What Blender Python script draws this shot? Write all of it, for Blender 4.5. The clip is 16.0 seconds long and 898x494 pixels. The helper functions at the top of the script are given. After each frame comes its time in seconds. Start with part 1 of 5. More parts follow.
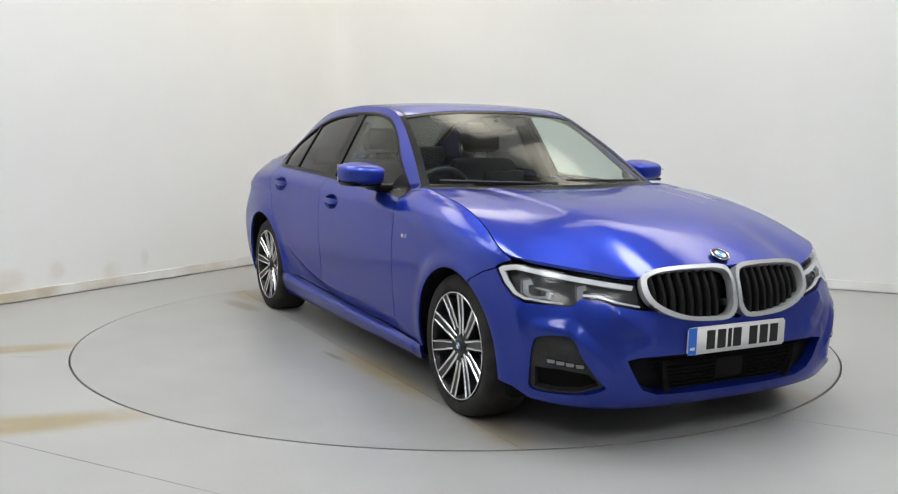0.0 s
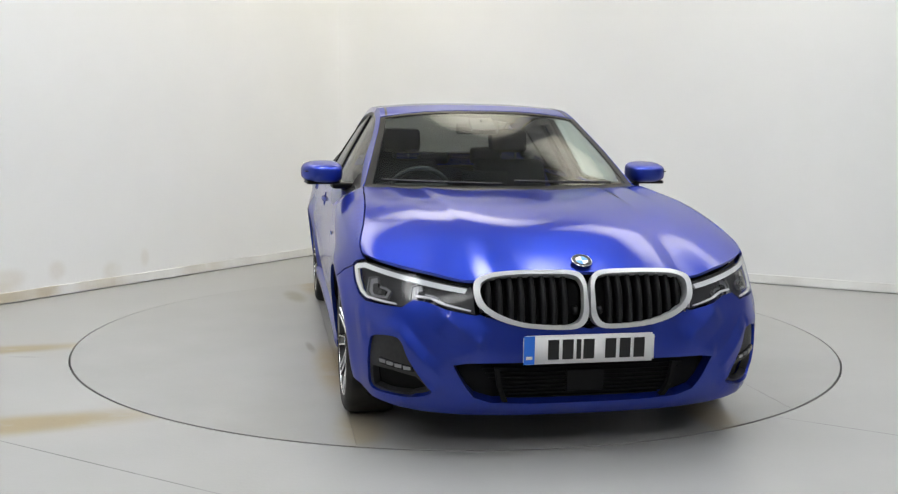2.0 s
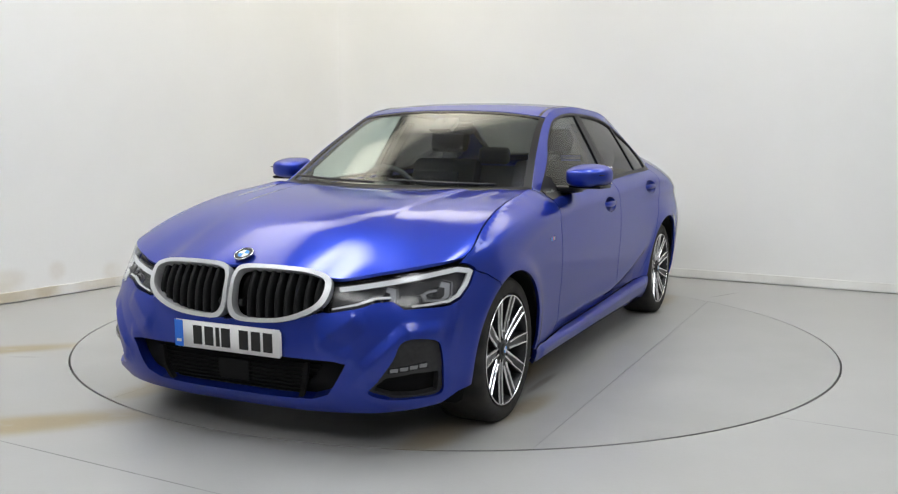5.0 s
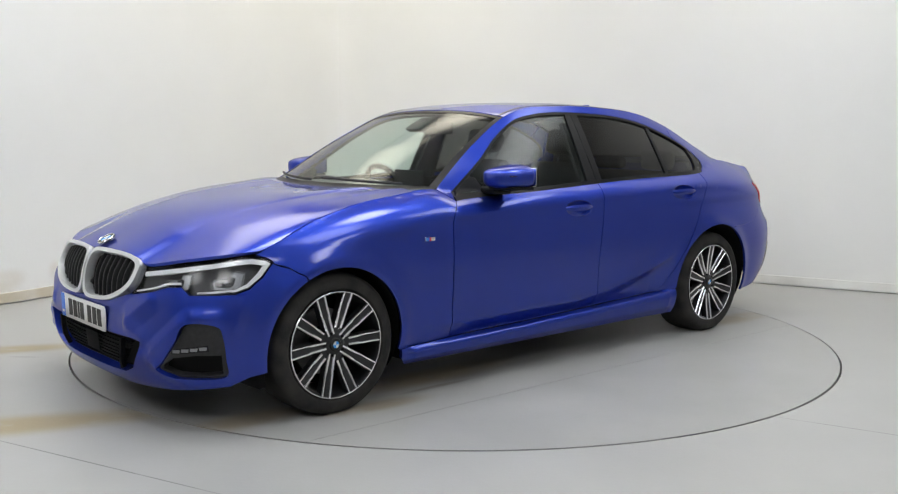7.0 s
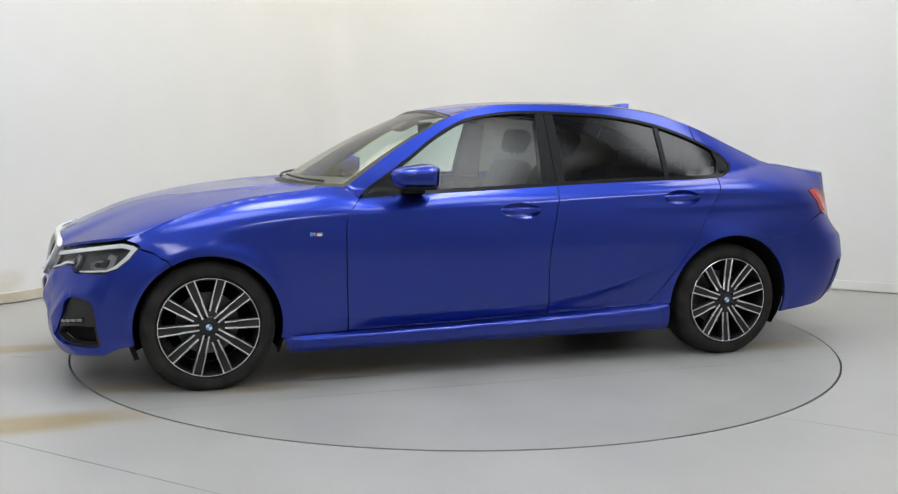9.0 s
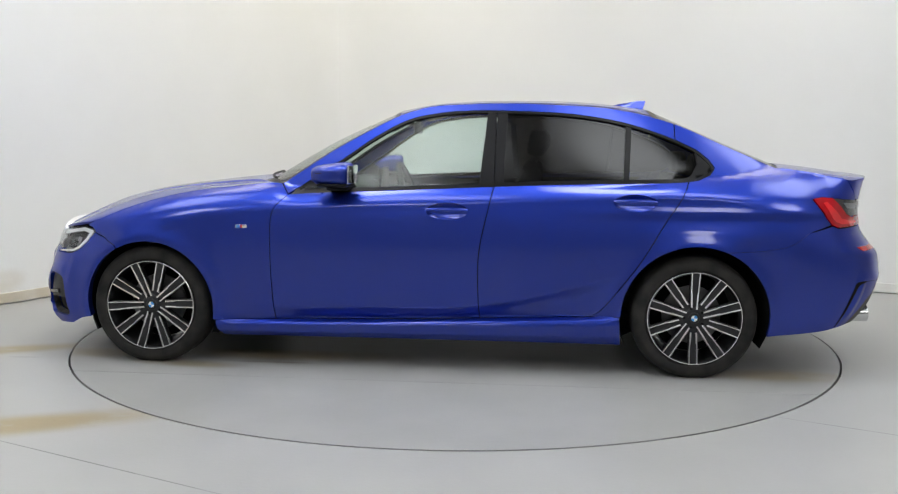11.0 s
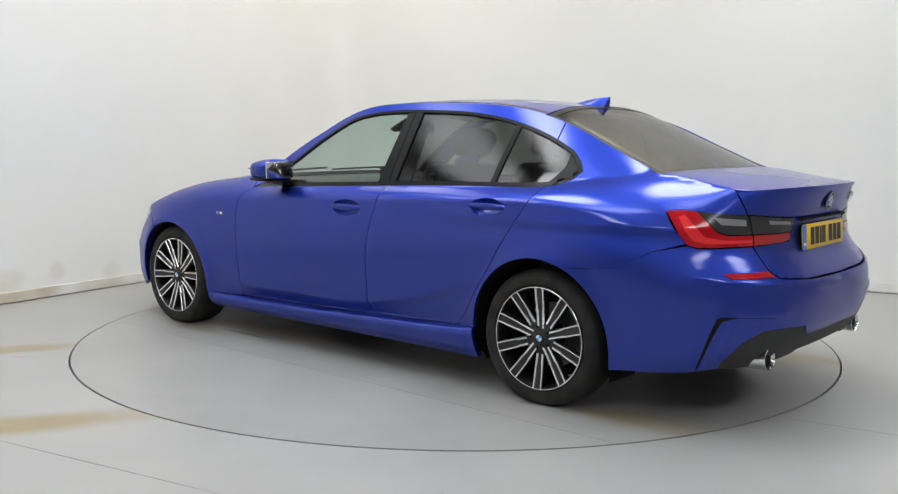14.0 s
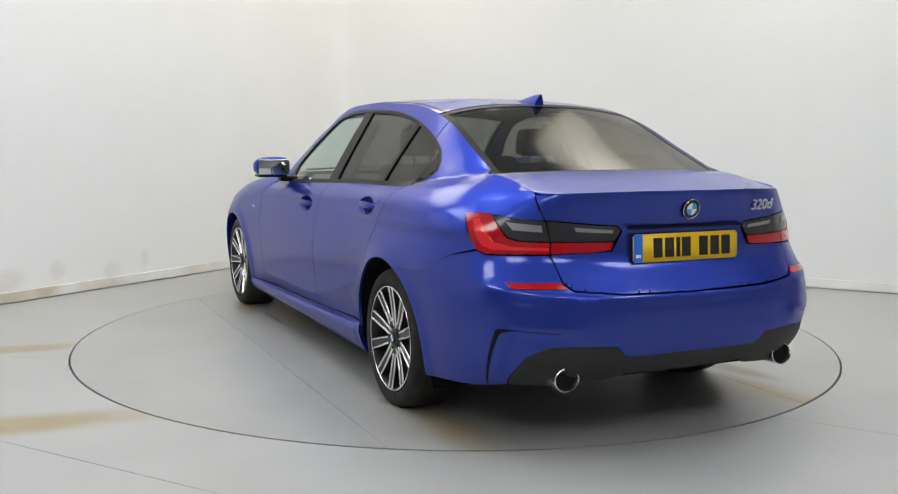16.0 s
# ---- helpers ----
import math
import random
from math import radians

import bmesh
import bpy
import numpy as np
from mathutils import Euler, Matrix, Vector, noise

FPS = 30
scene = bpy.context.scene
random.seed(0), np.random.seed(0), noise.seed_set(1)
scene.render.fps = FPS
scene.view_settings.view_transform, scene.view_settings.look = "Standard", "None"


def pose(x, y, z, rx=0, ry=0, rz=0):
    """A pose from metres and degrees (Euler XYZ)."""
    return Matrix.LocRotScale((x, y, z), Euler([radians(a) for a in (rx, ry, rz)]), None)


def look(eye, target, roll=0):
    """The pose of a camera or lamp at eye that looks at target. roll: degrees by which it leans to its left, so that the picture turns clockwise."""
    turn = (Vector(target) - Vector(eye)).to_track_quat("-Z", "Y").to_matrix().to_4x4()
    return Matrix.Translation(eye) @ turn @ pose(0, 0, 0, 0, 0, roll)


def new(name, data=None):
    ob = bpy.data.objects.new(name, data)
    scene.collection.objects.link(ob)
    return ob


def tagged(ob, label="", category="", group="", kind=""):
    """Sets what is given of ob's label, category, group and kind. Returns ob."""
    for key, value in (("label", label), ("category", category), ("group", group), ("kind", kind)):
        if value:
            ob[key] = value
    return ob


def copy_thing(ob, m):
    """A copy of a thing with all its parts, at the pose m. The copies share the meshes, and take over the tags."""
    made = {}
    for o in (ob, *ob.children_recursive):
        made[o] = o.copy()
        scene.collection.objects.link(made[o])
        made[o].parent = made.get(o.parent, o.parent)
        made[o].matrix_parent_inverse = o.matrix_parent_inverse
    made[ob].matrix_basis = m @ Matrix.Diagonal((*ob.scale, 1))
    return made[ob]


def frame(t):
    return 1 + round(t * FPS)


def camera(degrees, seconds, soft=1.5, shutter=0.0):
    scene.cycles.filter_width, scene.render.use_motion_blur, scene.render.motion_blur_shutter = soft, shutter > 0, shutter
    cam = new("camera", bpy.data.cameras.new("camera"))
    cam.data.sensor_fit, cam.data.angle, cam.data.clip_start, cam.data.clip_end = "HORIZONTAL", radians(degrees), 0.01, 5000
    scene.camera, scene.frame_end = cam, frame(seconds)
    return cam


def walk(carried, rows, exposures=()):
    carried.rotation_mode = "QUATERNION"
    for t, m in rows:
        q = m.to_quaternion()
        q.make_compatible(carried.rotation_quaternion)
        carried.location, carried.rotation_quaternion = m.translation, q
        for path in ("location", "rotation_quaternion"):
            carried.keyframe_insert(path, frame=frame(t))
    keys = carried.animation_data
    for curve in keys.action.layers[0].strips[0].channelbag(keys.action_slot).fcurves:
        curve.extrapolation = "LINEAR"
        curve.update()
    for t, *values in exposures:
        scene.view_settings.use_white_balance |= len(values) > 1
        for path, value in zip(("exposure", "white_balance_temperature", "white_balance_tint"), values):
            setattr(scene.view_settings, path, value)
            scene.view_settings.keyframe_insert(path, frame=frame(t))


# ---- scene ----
cam = camera(50.33, 16.0, soft=1.25)
EYE = Vector((0.0, -5.8504, 1.2382))
STAND = look(EYE, EYE + Vector((-.00661, .99285, -.11916)), .456)
walk(cam, [(0, STAND), (16, STAND)])

# ---- light: a white room under ceiling panels ----
world = bpy.data.worlds.new("world")
scene.world = world
world.use_nodes = True
world.node_tree.nodes["Background"].inputs[0].default_value = (.8, .85, 1, 1)
world.node_tree.nodes["Background"].inputs[1].default_value = .3
scene.view_settings.exposure = 0.13
PANEL_POWER, FLOOD_POWER, TOP_POWER = 4.4, 8.0, 12.0


# ---- materials ----
def material(name, color, rough=.5, metal=0.0, coat=0.0, emit=0.0, spec=.5):
    m = bpy.data.materials.new(name)
    m.use_nodes = True
    b = m.node_tree.nodes["Principled BSDF"]
    b.inputs["Base Color"].default_value = (*color, 1)
    b.inputs["Roughness"].default_value = rough
    b.inputs["Metallic"].default_value = metal
    b.inputs["Coat Weight"].default_value = coat
    b.inputs["Coat Roughness"].default_value = .06
    b.inputs["Specular IOR Level"].default_value = spec
    if emit:
        b.inputs["Emission Color"].default_value = (*color, 1)
        b.inputs["Emission Strength"].default_value = emit
    return m


def mottled(m, a, b, scale, detail=6, rough=None, bump=0.0, bump_scale=None, stretch=(1, 1, 1)):
    """Lets the colour wander between a and b by noise, and gives fine relief."""
    t = m.node_tree
    p = t.nodes["Principled BSDF"]
    co = t.nodes.new("ShaderNodeTexCoord")
    mp = t.nodes.new("ShaderNodeMapping")
    mp.inputs["Scale"].default_value = stretch
    t.links.new(co.outputs["Object"], mp.inputs["Vector"])
    n = t.nodes.new("ShaderNodeTexNoise")
    n.inputs["Scale"].default_value, n.inputs["Detail"].default_value = scale, detail
    t.links.new(mp.outputs[0], n.inputs["Vector"])
    r = t.nodes.new("ShaderNodeValToRGB")
    r.color_ramp.elements[0].position, r.color_ramp.elements[1].position = .32, .68
    r.color_ramp.elements[0].color, r.color_ramp.elements[1].color = (*a, 1), (*b, 1)
    t.links.new(n.outputs["Fac"], r.inputs["Fac"])
    t.links.new(r.outputs["Color"], p.inputs["Base Color"])
    if rough:
        mr = t.nodes.new("ShaderNodeMapRange")
        mr.inputs["To Min"].default_value, mr.inputs["To Max"].default_value = rough
        t.links.new(n.outputs["Fac"], mr.inputs["Value"])
        t.links.new(mr.outputs[0], p.inputs["Roughness"])
    if bump:
        n2 = t.nodes.new("ShaderNodeTexNoise")
        n2.inputs["Scale"].default_value, n2.inputs["Detail"].default_value = bump_scale or scale * 8, 4
        t.links.new(mp.outputs[0], n2.inputs["Vector"])
        bp = t.nodes.new("ShaderNodeBump")
        bp.inputs["Strength"].default_value, bp.inputs["Distance"].default_value = bump, .01
        t.links.new(n2.outputs["Fac"], bp.inputs["Height"])
        t.links.new(bp.outputs[0], p.inputs["Normal"])
    return m


def pane_glass(name, tint, gloss_rough=.09, least=.045):
    """Thin glass: lets light through with a tint, mirrors more at a slant."""
    m = bpy.data.materials.new(name)
    m.use_nodes = True
    t = m.node_tree
    t.nodes.clear()
    out = t.nodes.new("ShaderNodeOutputMaterial")
    tr = t.nodes.new("ShaderNodeBsdfTransparent")
    tr.inputs[0].default_value = (*tint, 1)
    gl = t.nodes.new("ShaderNodeBsdfGlossy")
    gl.inputs["Roughness"].default_value = gloss_rough
    lw = t.nodes.new("ShaderNodeLayerWeight")
    lw.inputs["Blend"].default_value = .5
    pw = t.nodes.new("ShaderNodeMath")
    pw.operation = "POWER"
    pw.inputs[1].default_value = 5.0
    fr = t.nodes.new("ShaderNodeMath")
    fr.operation = "MULTIPLY_ADD"
    fr.inputs[1].default_value, fr.inputs[2].default_value = .88, least
    mx = t.nodes.new("ShaderNodeMixShader")
    t.links.new(lw.outputs["Facing"], pw.inputs[0])
    t.links.new(pw.outputs[0], fr.inputs[0])
    t.links.new(fr.outputs[0], mx.inputs[0])
    t.links.new(tr.outputs[0], mx.inputs[1])
    t.links.new(gl.outputs[0], mx.inputs[2])
    t.links.new(mx.outputs[0], out.inputs[0])
    return m


WALL = mottled(material("wall_paint", (.8, .8, .79), .75), (.785, .785, .775), (.81, .81, .80), 1.3, bump=.06, bump_scale=40)
FLOOR = mottled(material("floor_paint", (.45, .45, .44), .42), (.335, .335, .327), (.375, .375, .367), 1.6, rough=(.30, .44), bump=.04, bump_scale=60)
DISC = mottled(material("turntable_paint", (.45, .45, .44), .42), (.300, .300, .290), (.350, .350, .340), 2.1, rough=(.30, .42), bump=.04, bump_scale=60)
# WALL_S is for the unseen wall; its grey sets how dark the car's sides mirror
WALL_S = mottled(material("grey_wall_paint", (.32, .32, .32), .8), (.30, .30, .30), (.34, .34, .34), 1.3, bump=.06, bump_scale=40)
WALL_W = mottled(material("scuffed_wall_paint", (.8, .8, .79), .75), (.785, .785, .775), (.81, .81, .80), 1.3, bump=.06, bump_scale=40)
SKIRT = mottled(material("skirting_paint", (.78, .78, .76), .5), (.72, .71, .68), (.82, .82, .80), 3.0)
SKIRT_W = mottled(material("worn_skirting_paint", (.78, .78, .76), .5), (.70, .69, .66), (.82, .82, .80), 3.0)
CEIL = mottled(material("ceiling_paint", (.34, .34, .34), .8), (.66, .66, .65), (.72, .72, .71), 1.0)
LAMP = material("cool_light_panel", (.93, .97, 1), .5, emit=PANEL_POWER)
LAMP_WARM = material("warm_light_panel", (1, .95, .80), .5, emit=PANEL_POWER)
# unseen fill above the turntable, added to light the car from the top
FILL_TOP = material("added_overhead_panel", (.97, .985, 1), .5, emit=PANEL_POWER)
# large unseen fill, added to raise the room's overall brightness
FILL_BIG = material("added_large_panel", (.985, .99, 1), .5, emit=PANEL_POWER)
def soft_panel(m, half=(1.15, .8), power=PANEL_POWER, least=.6):
    """A diffuser that glows most in its middle."""
    t = m.node_tree
    co = t.nodes.new("ShaderNodeTexCoord")
    mp = t.nodes.new("ShaderNodeMapping")
    mp.inputs["Scale"].default_value = (.92 / half[0], .92 / half[1], 0)
    gr = t.nodes.new("ShaderNodeTexGradient")
    gr.gradient_type = "SPHERICAL"
    rp = t.nodes.new("ShaderNodeMapRange")
    rp.interpolation_type = "SMOOTHSTEP"
    rp.inputs["From Max"].default_value = .55
    rp.inputs["To Min"].default_value, rp.inputs["To Max"].default_value = least, power
    t.links.new(co.outputs["Object"], mp.inputs["Vector"])
    t.links.new(mp.outputs[0], gr.inputs[0])
    t.links.new(gr.outputs["Fac"], rp.inputs["Value"])
    t.links.new(rp.outputs[0], t.nodes["Principled BSDF"].inputs["Emission Strength"])


soft_panel(LAMP)
soft_panel(LAMP_WARM, (1.15, .65), 3.9, 1.5)
soft_panel(FILL_TOP, (.8, .6), TOP_POWER)
soft_panel(FILL_BIG, (1.2, .75), FLOOD_POWER)


def stain(m, at, degrees, half, color, amount, z=None):
    """A worn or dirty patch of its own shape: an ellipse with a ragged soft edge, in metres on the surface."""
    t = m.node_tree
    p = t.nodes["Principled BSDF"]
    under = p.inputs["Base Color"].links[0].from_socket
    co = t.nodes.new("ShaderNodeTexCoord")
    mp = t.nodes.new("ShaderNodeMapping")
    mp.vector_type = "TEXTURE"
    mp.inputs["Location"].default_value = (*at, z or 0)
    mp.inputs["Rotation"].default_value = (0, 0, radians(degrees))
    mp.inputs["Scale"].default_value = (*half, 1e6 if z is None else half[1])
    gr = t.nodes.new("ShaderNodeTexGradient")
    gr.gradient_type = "SPHERICAL"
    n = t.nodes.new("ShaderNodeTexNoise")
    n.inputs["Scale"].default_value, n.inputs["Detail"].default_value = 5, 6
    k = t.nodes.new("ShaderNodeMapRange")
    k.inputs["From Min"].default_value, k.inputs["From Max"].default_value = .18, .46
    mu = t.nodes.new("ShaderNodeMath")
    mu.operation = "MULTIPLY"
    sm = t.nodes.new("ShaderNodeMapRange")
    sm.interpolation_type = "SMOOTHSTEP"
    sm.inputs["From Max"].default_value, sm.inputs["To Max"].default_value = .7, amount
    mx = t.nodes.new("ShaderNodeMixRGB")
    mx.inputs["Color2"].default_value = (*color, 1)
    for a, b in ((co.outputs["Object"], mp.inputs["Vector"]), (mp.outputs[0], gr.inputs[0]), (co.outputs["Object"], n.inputs["Vector"]), (n.outputs["Fac"], k.inputs["Value"]),
                 (gr.outputs["Fac"], sm.inputs["Value"]), (sm.outputs[0], mu.inputs[0]), (k.outputs[0], mu.inputs[1]), (mu.outputs[0], mx.inputs["Fac"]), (under, mx.inputs["Color1"]), (mx.outputs[0], p.inputs["Base Color"])):
        t.links.new(a, b)


BROWN = (.30, .235, .125)
for x, y, z, w, k in ((-3.18, .85, .17, .20, .3), (-2.98, 1.2, .19, .10, .25), (-3.3, .6, .10, .5, .4), (-2.72, 1.62, .13, .12, .25), (-2.55, 1.9, .20, .06, .2)):
    stain(WALL_W, (x, y), 58.7, (w, .10), (.52, .44, .32), k, z)
for q in (((-2.62, -.62), 20, (.85, .15), .95), ((-1.95, -2.0), 20, (1.0, .20), .95), ((-3.4, -.95), 22, (.8, .14), .6), ((-2.9, -2.4), 24, (.9, .2), .6)):
    stain(FLOOR, q[0], q[1], q[2], BROWN, q[3])
for q in (((-1.35, -2.41), -28, (1.1, .006)), ((1.75, -1.92), -30, (.6, .005)), ((2.1, 1.5), 40, (.25, .01)), ((-2.35, -.75), 0, (.12, .008))):
    stain(FLOOR, q[0], q[1], q[2], (.12, .12, .115), .9)
for q in (((-1.9, -.80), 0, (.55, .12), .75), ((.75, -.80), 0, (.75, .13), .85), ((-1.75, .86), 0, (.5, .16), .75), ((.85, .72), 0, (.8, .16), .8), ((-1.8, -.7), 30, (.4, .25), .5), ((1.9, .8), 0, (.4, .14), .6), ((1.85, -.75), 0, (.35, .14), .6)):
    stain(DISC, q[0], q[1], q[2], BROWN, q[3])
for q in (((-1.45, -.95), 8, (.35, .10), .8), ((1.35, .98), -6, (.4, .10), .8)):
    stain(DISC, q[0], q[1], q[2], (.20, .165, .105), q[3])
for q in (((-1.3, .95), 20, (.14, .05)), ((.3, -.9), 5, (.2, .03)), ((.9, .9), 0, (.3, .03))):
    stain(DISC, q[0], q[1], q[2], (.13, .11, .08), .7)
for x, y, w, k in ((-3.35, .55, .9, .75), (-2.75, 1.5, .30, .45), (-3.0, 1.1, .14, .6), (-2.2, 2.42, .35, .3)):
    stain(SKIRT_W, (x, y), 58.7, (w, .30), (.48, .40, .27), k)
GAP = material("dark_gap", (.012, .012, .012), .8)

PAINT = material("blue_metallic_paint", (.016, .041, .35), .40, .86, .85)
PAINT.node_tree.nodes["Principled BSDF"].inputs["Coat Roughness"].default_value = .095
PAINT.node_tree.nodes["Principled BSDF"].inputs["Specular Tint"].default_value = (.24, .30, .58, 1)
BLACK = material("black_trim", (.007, .007, .008), .34, 0, 0, spec=.14)
MATT = mottled(material("matt_black_plastic", (.018, .018, .019), .55), (.014, .014, .015), (.024, .024, .025), 60, bump=.1, bump_scale=400)
DARK = material("black_inside", (.007, .007, .0075), .8, spec=.15)
SATIN = material("satin_aluminium", (.74, .75, .76), .42, .75)
CHROME = material("satin_chrome", (.78, .79, .80), .22, 1.0)
BRIGHT = material("polished_alloy", (.80, .80, .81), .20, 1.0)
GREY_ALLOY = material("dark_grey_alloy", (.016, .017, .019), .42, .3, .2)
RUBBER = mottled(material("tyre_rubber", (.02, .02, .02), .75, spec=.3), (.012, .012, .012), (.034, .032, .029), 9, bump=.15, bump_scale=120)
RED = material("red_lens", (.40, .002, .008), .14, 0, .6, spec=.3)
# brighter copy of the lens red, for the glow in the lamp's core
RED_CORE = material("bright_red_core", (.75, .012, .018), .2, 0, 1.0)
RED.node_tree.nodes["Principled BSDF"].inputs["Emission Color"].default_value = (0, 0, 0, 1)
SMOKE = material("smoked_lens", (.030, .030, .033), .24, 0, .35, spec=.3)
SILVER_LENS = material("silver_reflector", (.30, .305, .32), .35, .9)
WHITE = material("white_plate", (.80, .80, .80), .35)
YELLOW = material("yellow_plate", (.90, .58, .008), .35)
BLUE = material("blue_band", (.02, .17, .75), .4)
INK = material("black_print", (.008, .008, .008), .5)
M_RED = material("red_print", (.55, .02, .03), .4)
M_BLUE = material("light_blue_print", (.05, .30, .75), .4)
FABRIC = mottled(material("anthracite_fabric", (.06, .06, .06), .9), (.020, .020, .021), (.032, .032, .033), 30, bump=.2, bump_scale=300)
CLEAR = pane_glass("clear_glass", (.74, .83, .80))
TINT = pane_glass("privacy_glass", (.12, .117, .113), least=.04)
REARGLASS = pane_glass("rear_glass", (.19, .187, .178))
LENS = pane_glass("lamp_lens", (.92, .93, .94), .04, .03)
MIRROR = material("mirror_glass", (.85, .87, .88), .01, 1.0)

# ---- the car's shape: x forward from mid wheelbase, y to its left, z up ----
def spline(*pts):
    """A smooth curve through (x, value) pairs, flat beyond its ends."""
    q = np.array(sorted(pts), float)
    xs, ys = q[:, 0], q[:, 1]
    d = np.diff(ys) / np.diff(xs)
    m = np.concatenate([[d[0]], (d[1:] * np.diff(xs)[:-1] + d[:-1] * np.diff(xs)[1:]) / (xs[2:] - xs[:-2]), [d[-1]]])

    def at(x):
        x = np.clip(np.asarray(x, float), xs[0], xs[-1])
        k = np.clip(np.searchsorted(xs, x, side="right") - 1, 0, len(xs) - 2)
        h = xs[k + 1] - xs[k]
        t = (x - xs[k]) / h
        return ((2 * t ** 3 - 3 * t ** 2 + 1) * ys[k] + (t ** 3 - 2 * t ** 2 + t) * h * m[k]
                + (3 * t ** 2 - 2 * t ** 3) * ys[k + 1] + (t ** 3 - t ** 2) * h * m[k + 1])
    return at


def line(*pts):
    q = np.array(sorted(pts), float)
    return lambda x: np.interp(x, q[:, 0], q[:, 1])


AXLE, HUB_Z = 1.4255, 0.308
low_y = spline((.10, .80), (.16, .838), (.25, .868), (.40, .890), (.55, .903), (.68, .905), (.78, .896), (.88, .878), (1.0, .855))
waist = spline((-2.4, .985), (-1.9, 1.0), (-1.43, 1.008), (-.9, .992), (-.2, .99), (.6, .997), (1.43, 1.008), (1.8, 1.0), (2.2, .99))
# top of the body side: hood edge, belt line, boot edge
belt_z = spline((-2.45, 1.0), (-2.2, 1.016), (-1.85, 1.064), (-1.6, 1.035), (-1.38, 1.002), (-.4, .960), (.3, .938), (.55, .936), (.68, .946), (.735, .957), (1.0, .940), (1.3, .897), (1.55, .828), (1.74, .752), (2.0, .68), (2.2, .62))
crease_z = spline((-2.45, .80), (-1.9, .835), (-1.55, .895), (-1.3, .920), (-.9, .896), (-.39, .868), (.1, .846), (.45, .836), (.75, .815), (1.2, .74), (1.5, .645), (1.75, .55), (2.2, .45))
belt_p = spline((-2.4, 2.0), (-1.75, 1.9), (-1.3, 1.8), (.45, 1.9), (.8, 2.0), (1.1, 2.4), (2.2, 2.4))
belt_y = spline((-2.45, .80), (-2.2, .745), (-2.1, .675), (-1.85, .632), (-1.6, .712), (-1.38, .775), (-1.1, .795), (-.4, .803), (.35, .80), (.66, .735), (1.0, .75), (1.4, .785), (1.55, .808), (1.74, .868), (2.2, .88))
belt_q = spline((-2.4, .9), (-1.6, 1.0), (-1.0, 1.0), (.3, 1.0), (.9, .80), (2.2, .78))
# pillar and roof rail
rail_z = spline((-1.854, 1.064), (-1.6, 1.174), (-1.35, 1.282), (-1.1, 1.350), (-.7, 1.385), (-.3, 1.388), (.02, 1.357), (.133, 1.319), (.28, 1.245), (.45, 1.148), (.735, .957))
rail_y = spline((-1.854, .598), (-1.6, .572), (-1.35, .552), (-1.1, .550), (-.7, .557), (-.3, .560), (.02, .568), (.133, .578), (.45, .648), (.735, .728))
nose_x = spline((.12, 2.11), (.17, 2.155), (.24, 2.188), (.35, 2.200), (.46, 2.195), (.55, 2.185), (.64, 2.165), (.70, 2.137), (.74, 2.11), (.80, 2.08), (.95, 2.05))
tail_x = spline((.15, -2.20), (.24, -2.33), (.36, -2.43), (.50, -2.465), (.62, -2.455), (.67, -2.420), (.74, -2.372), (.85, -2.360), (.94, -2.385), (1.0, -2.408), (1.03, -2.416), (1.4, -2.42))
nose_m = spline((.15, 3.3), (.40, 3.1), (.55, 2.7), (.66, 2.35), (.78, 2.3))
tail_m = spline((.2, 3.7), (.5, 3.7), (.66, 3.55), (.80, 3.3), (.92, 3.05), (1.05, 2.95))


sill_top = spline((1.10, .238), (.75, .247), (.33, .254), (-.28, .274), (-.83, .296), (-1.0, .305))
door_fold = spline((.95, .315), (.3, .325), (-.3, .343), (-.58, .392), (-.87, .47), (-1.05, .53))


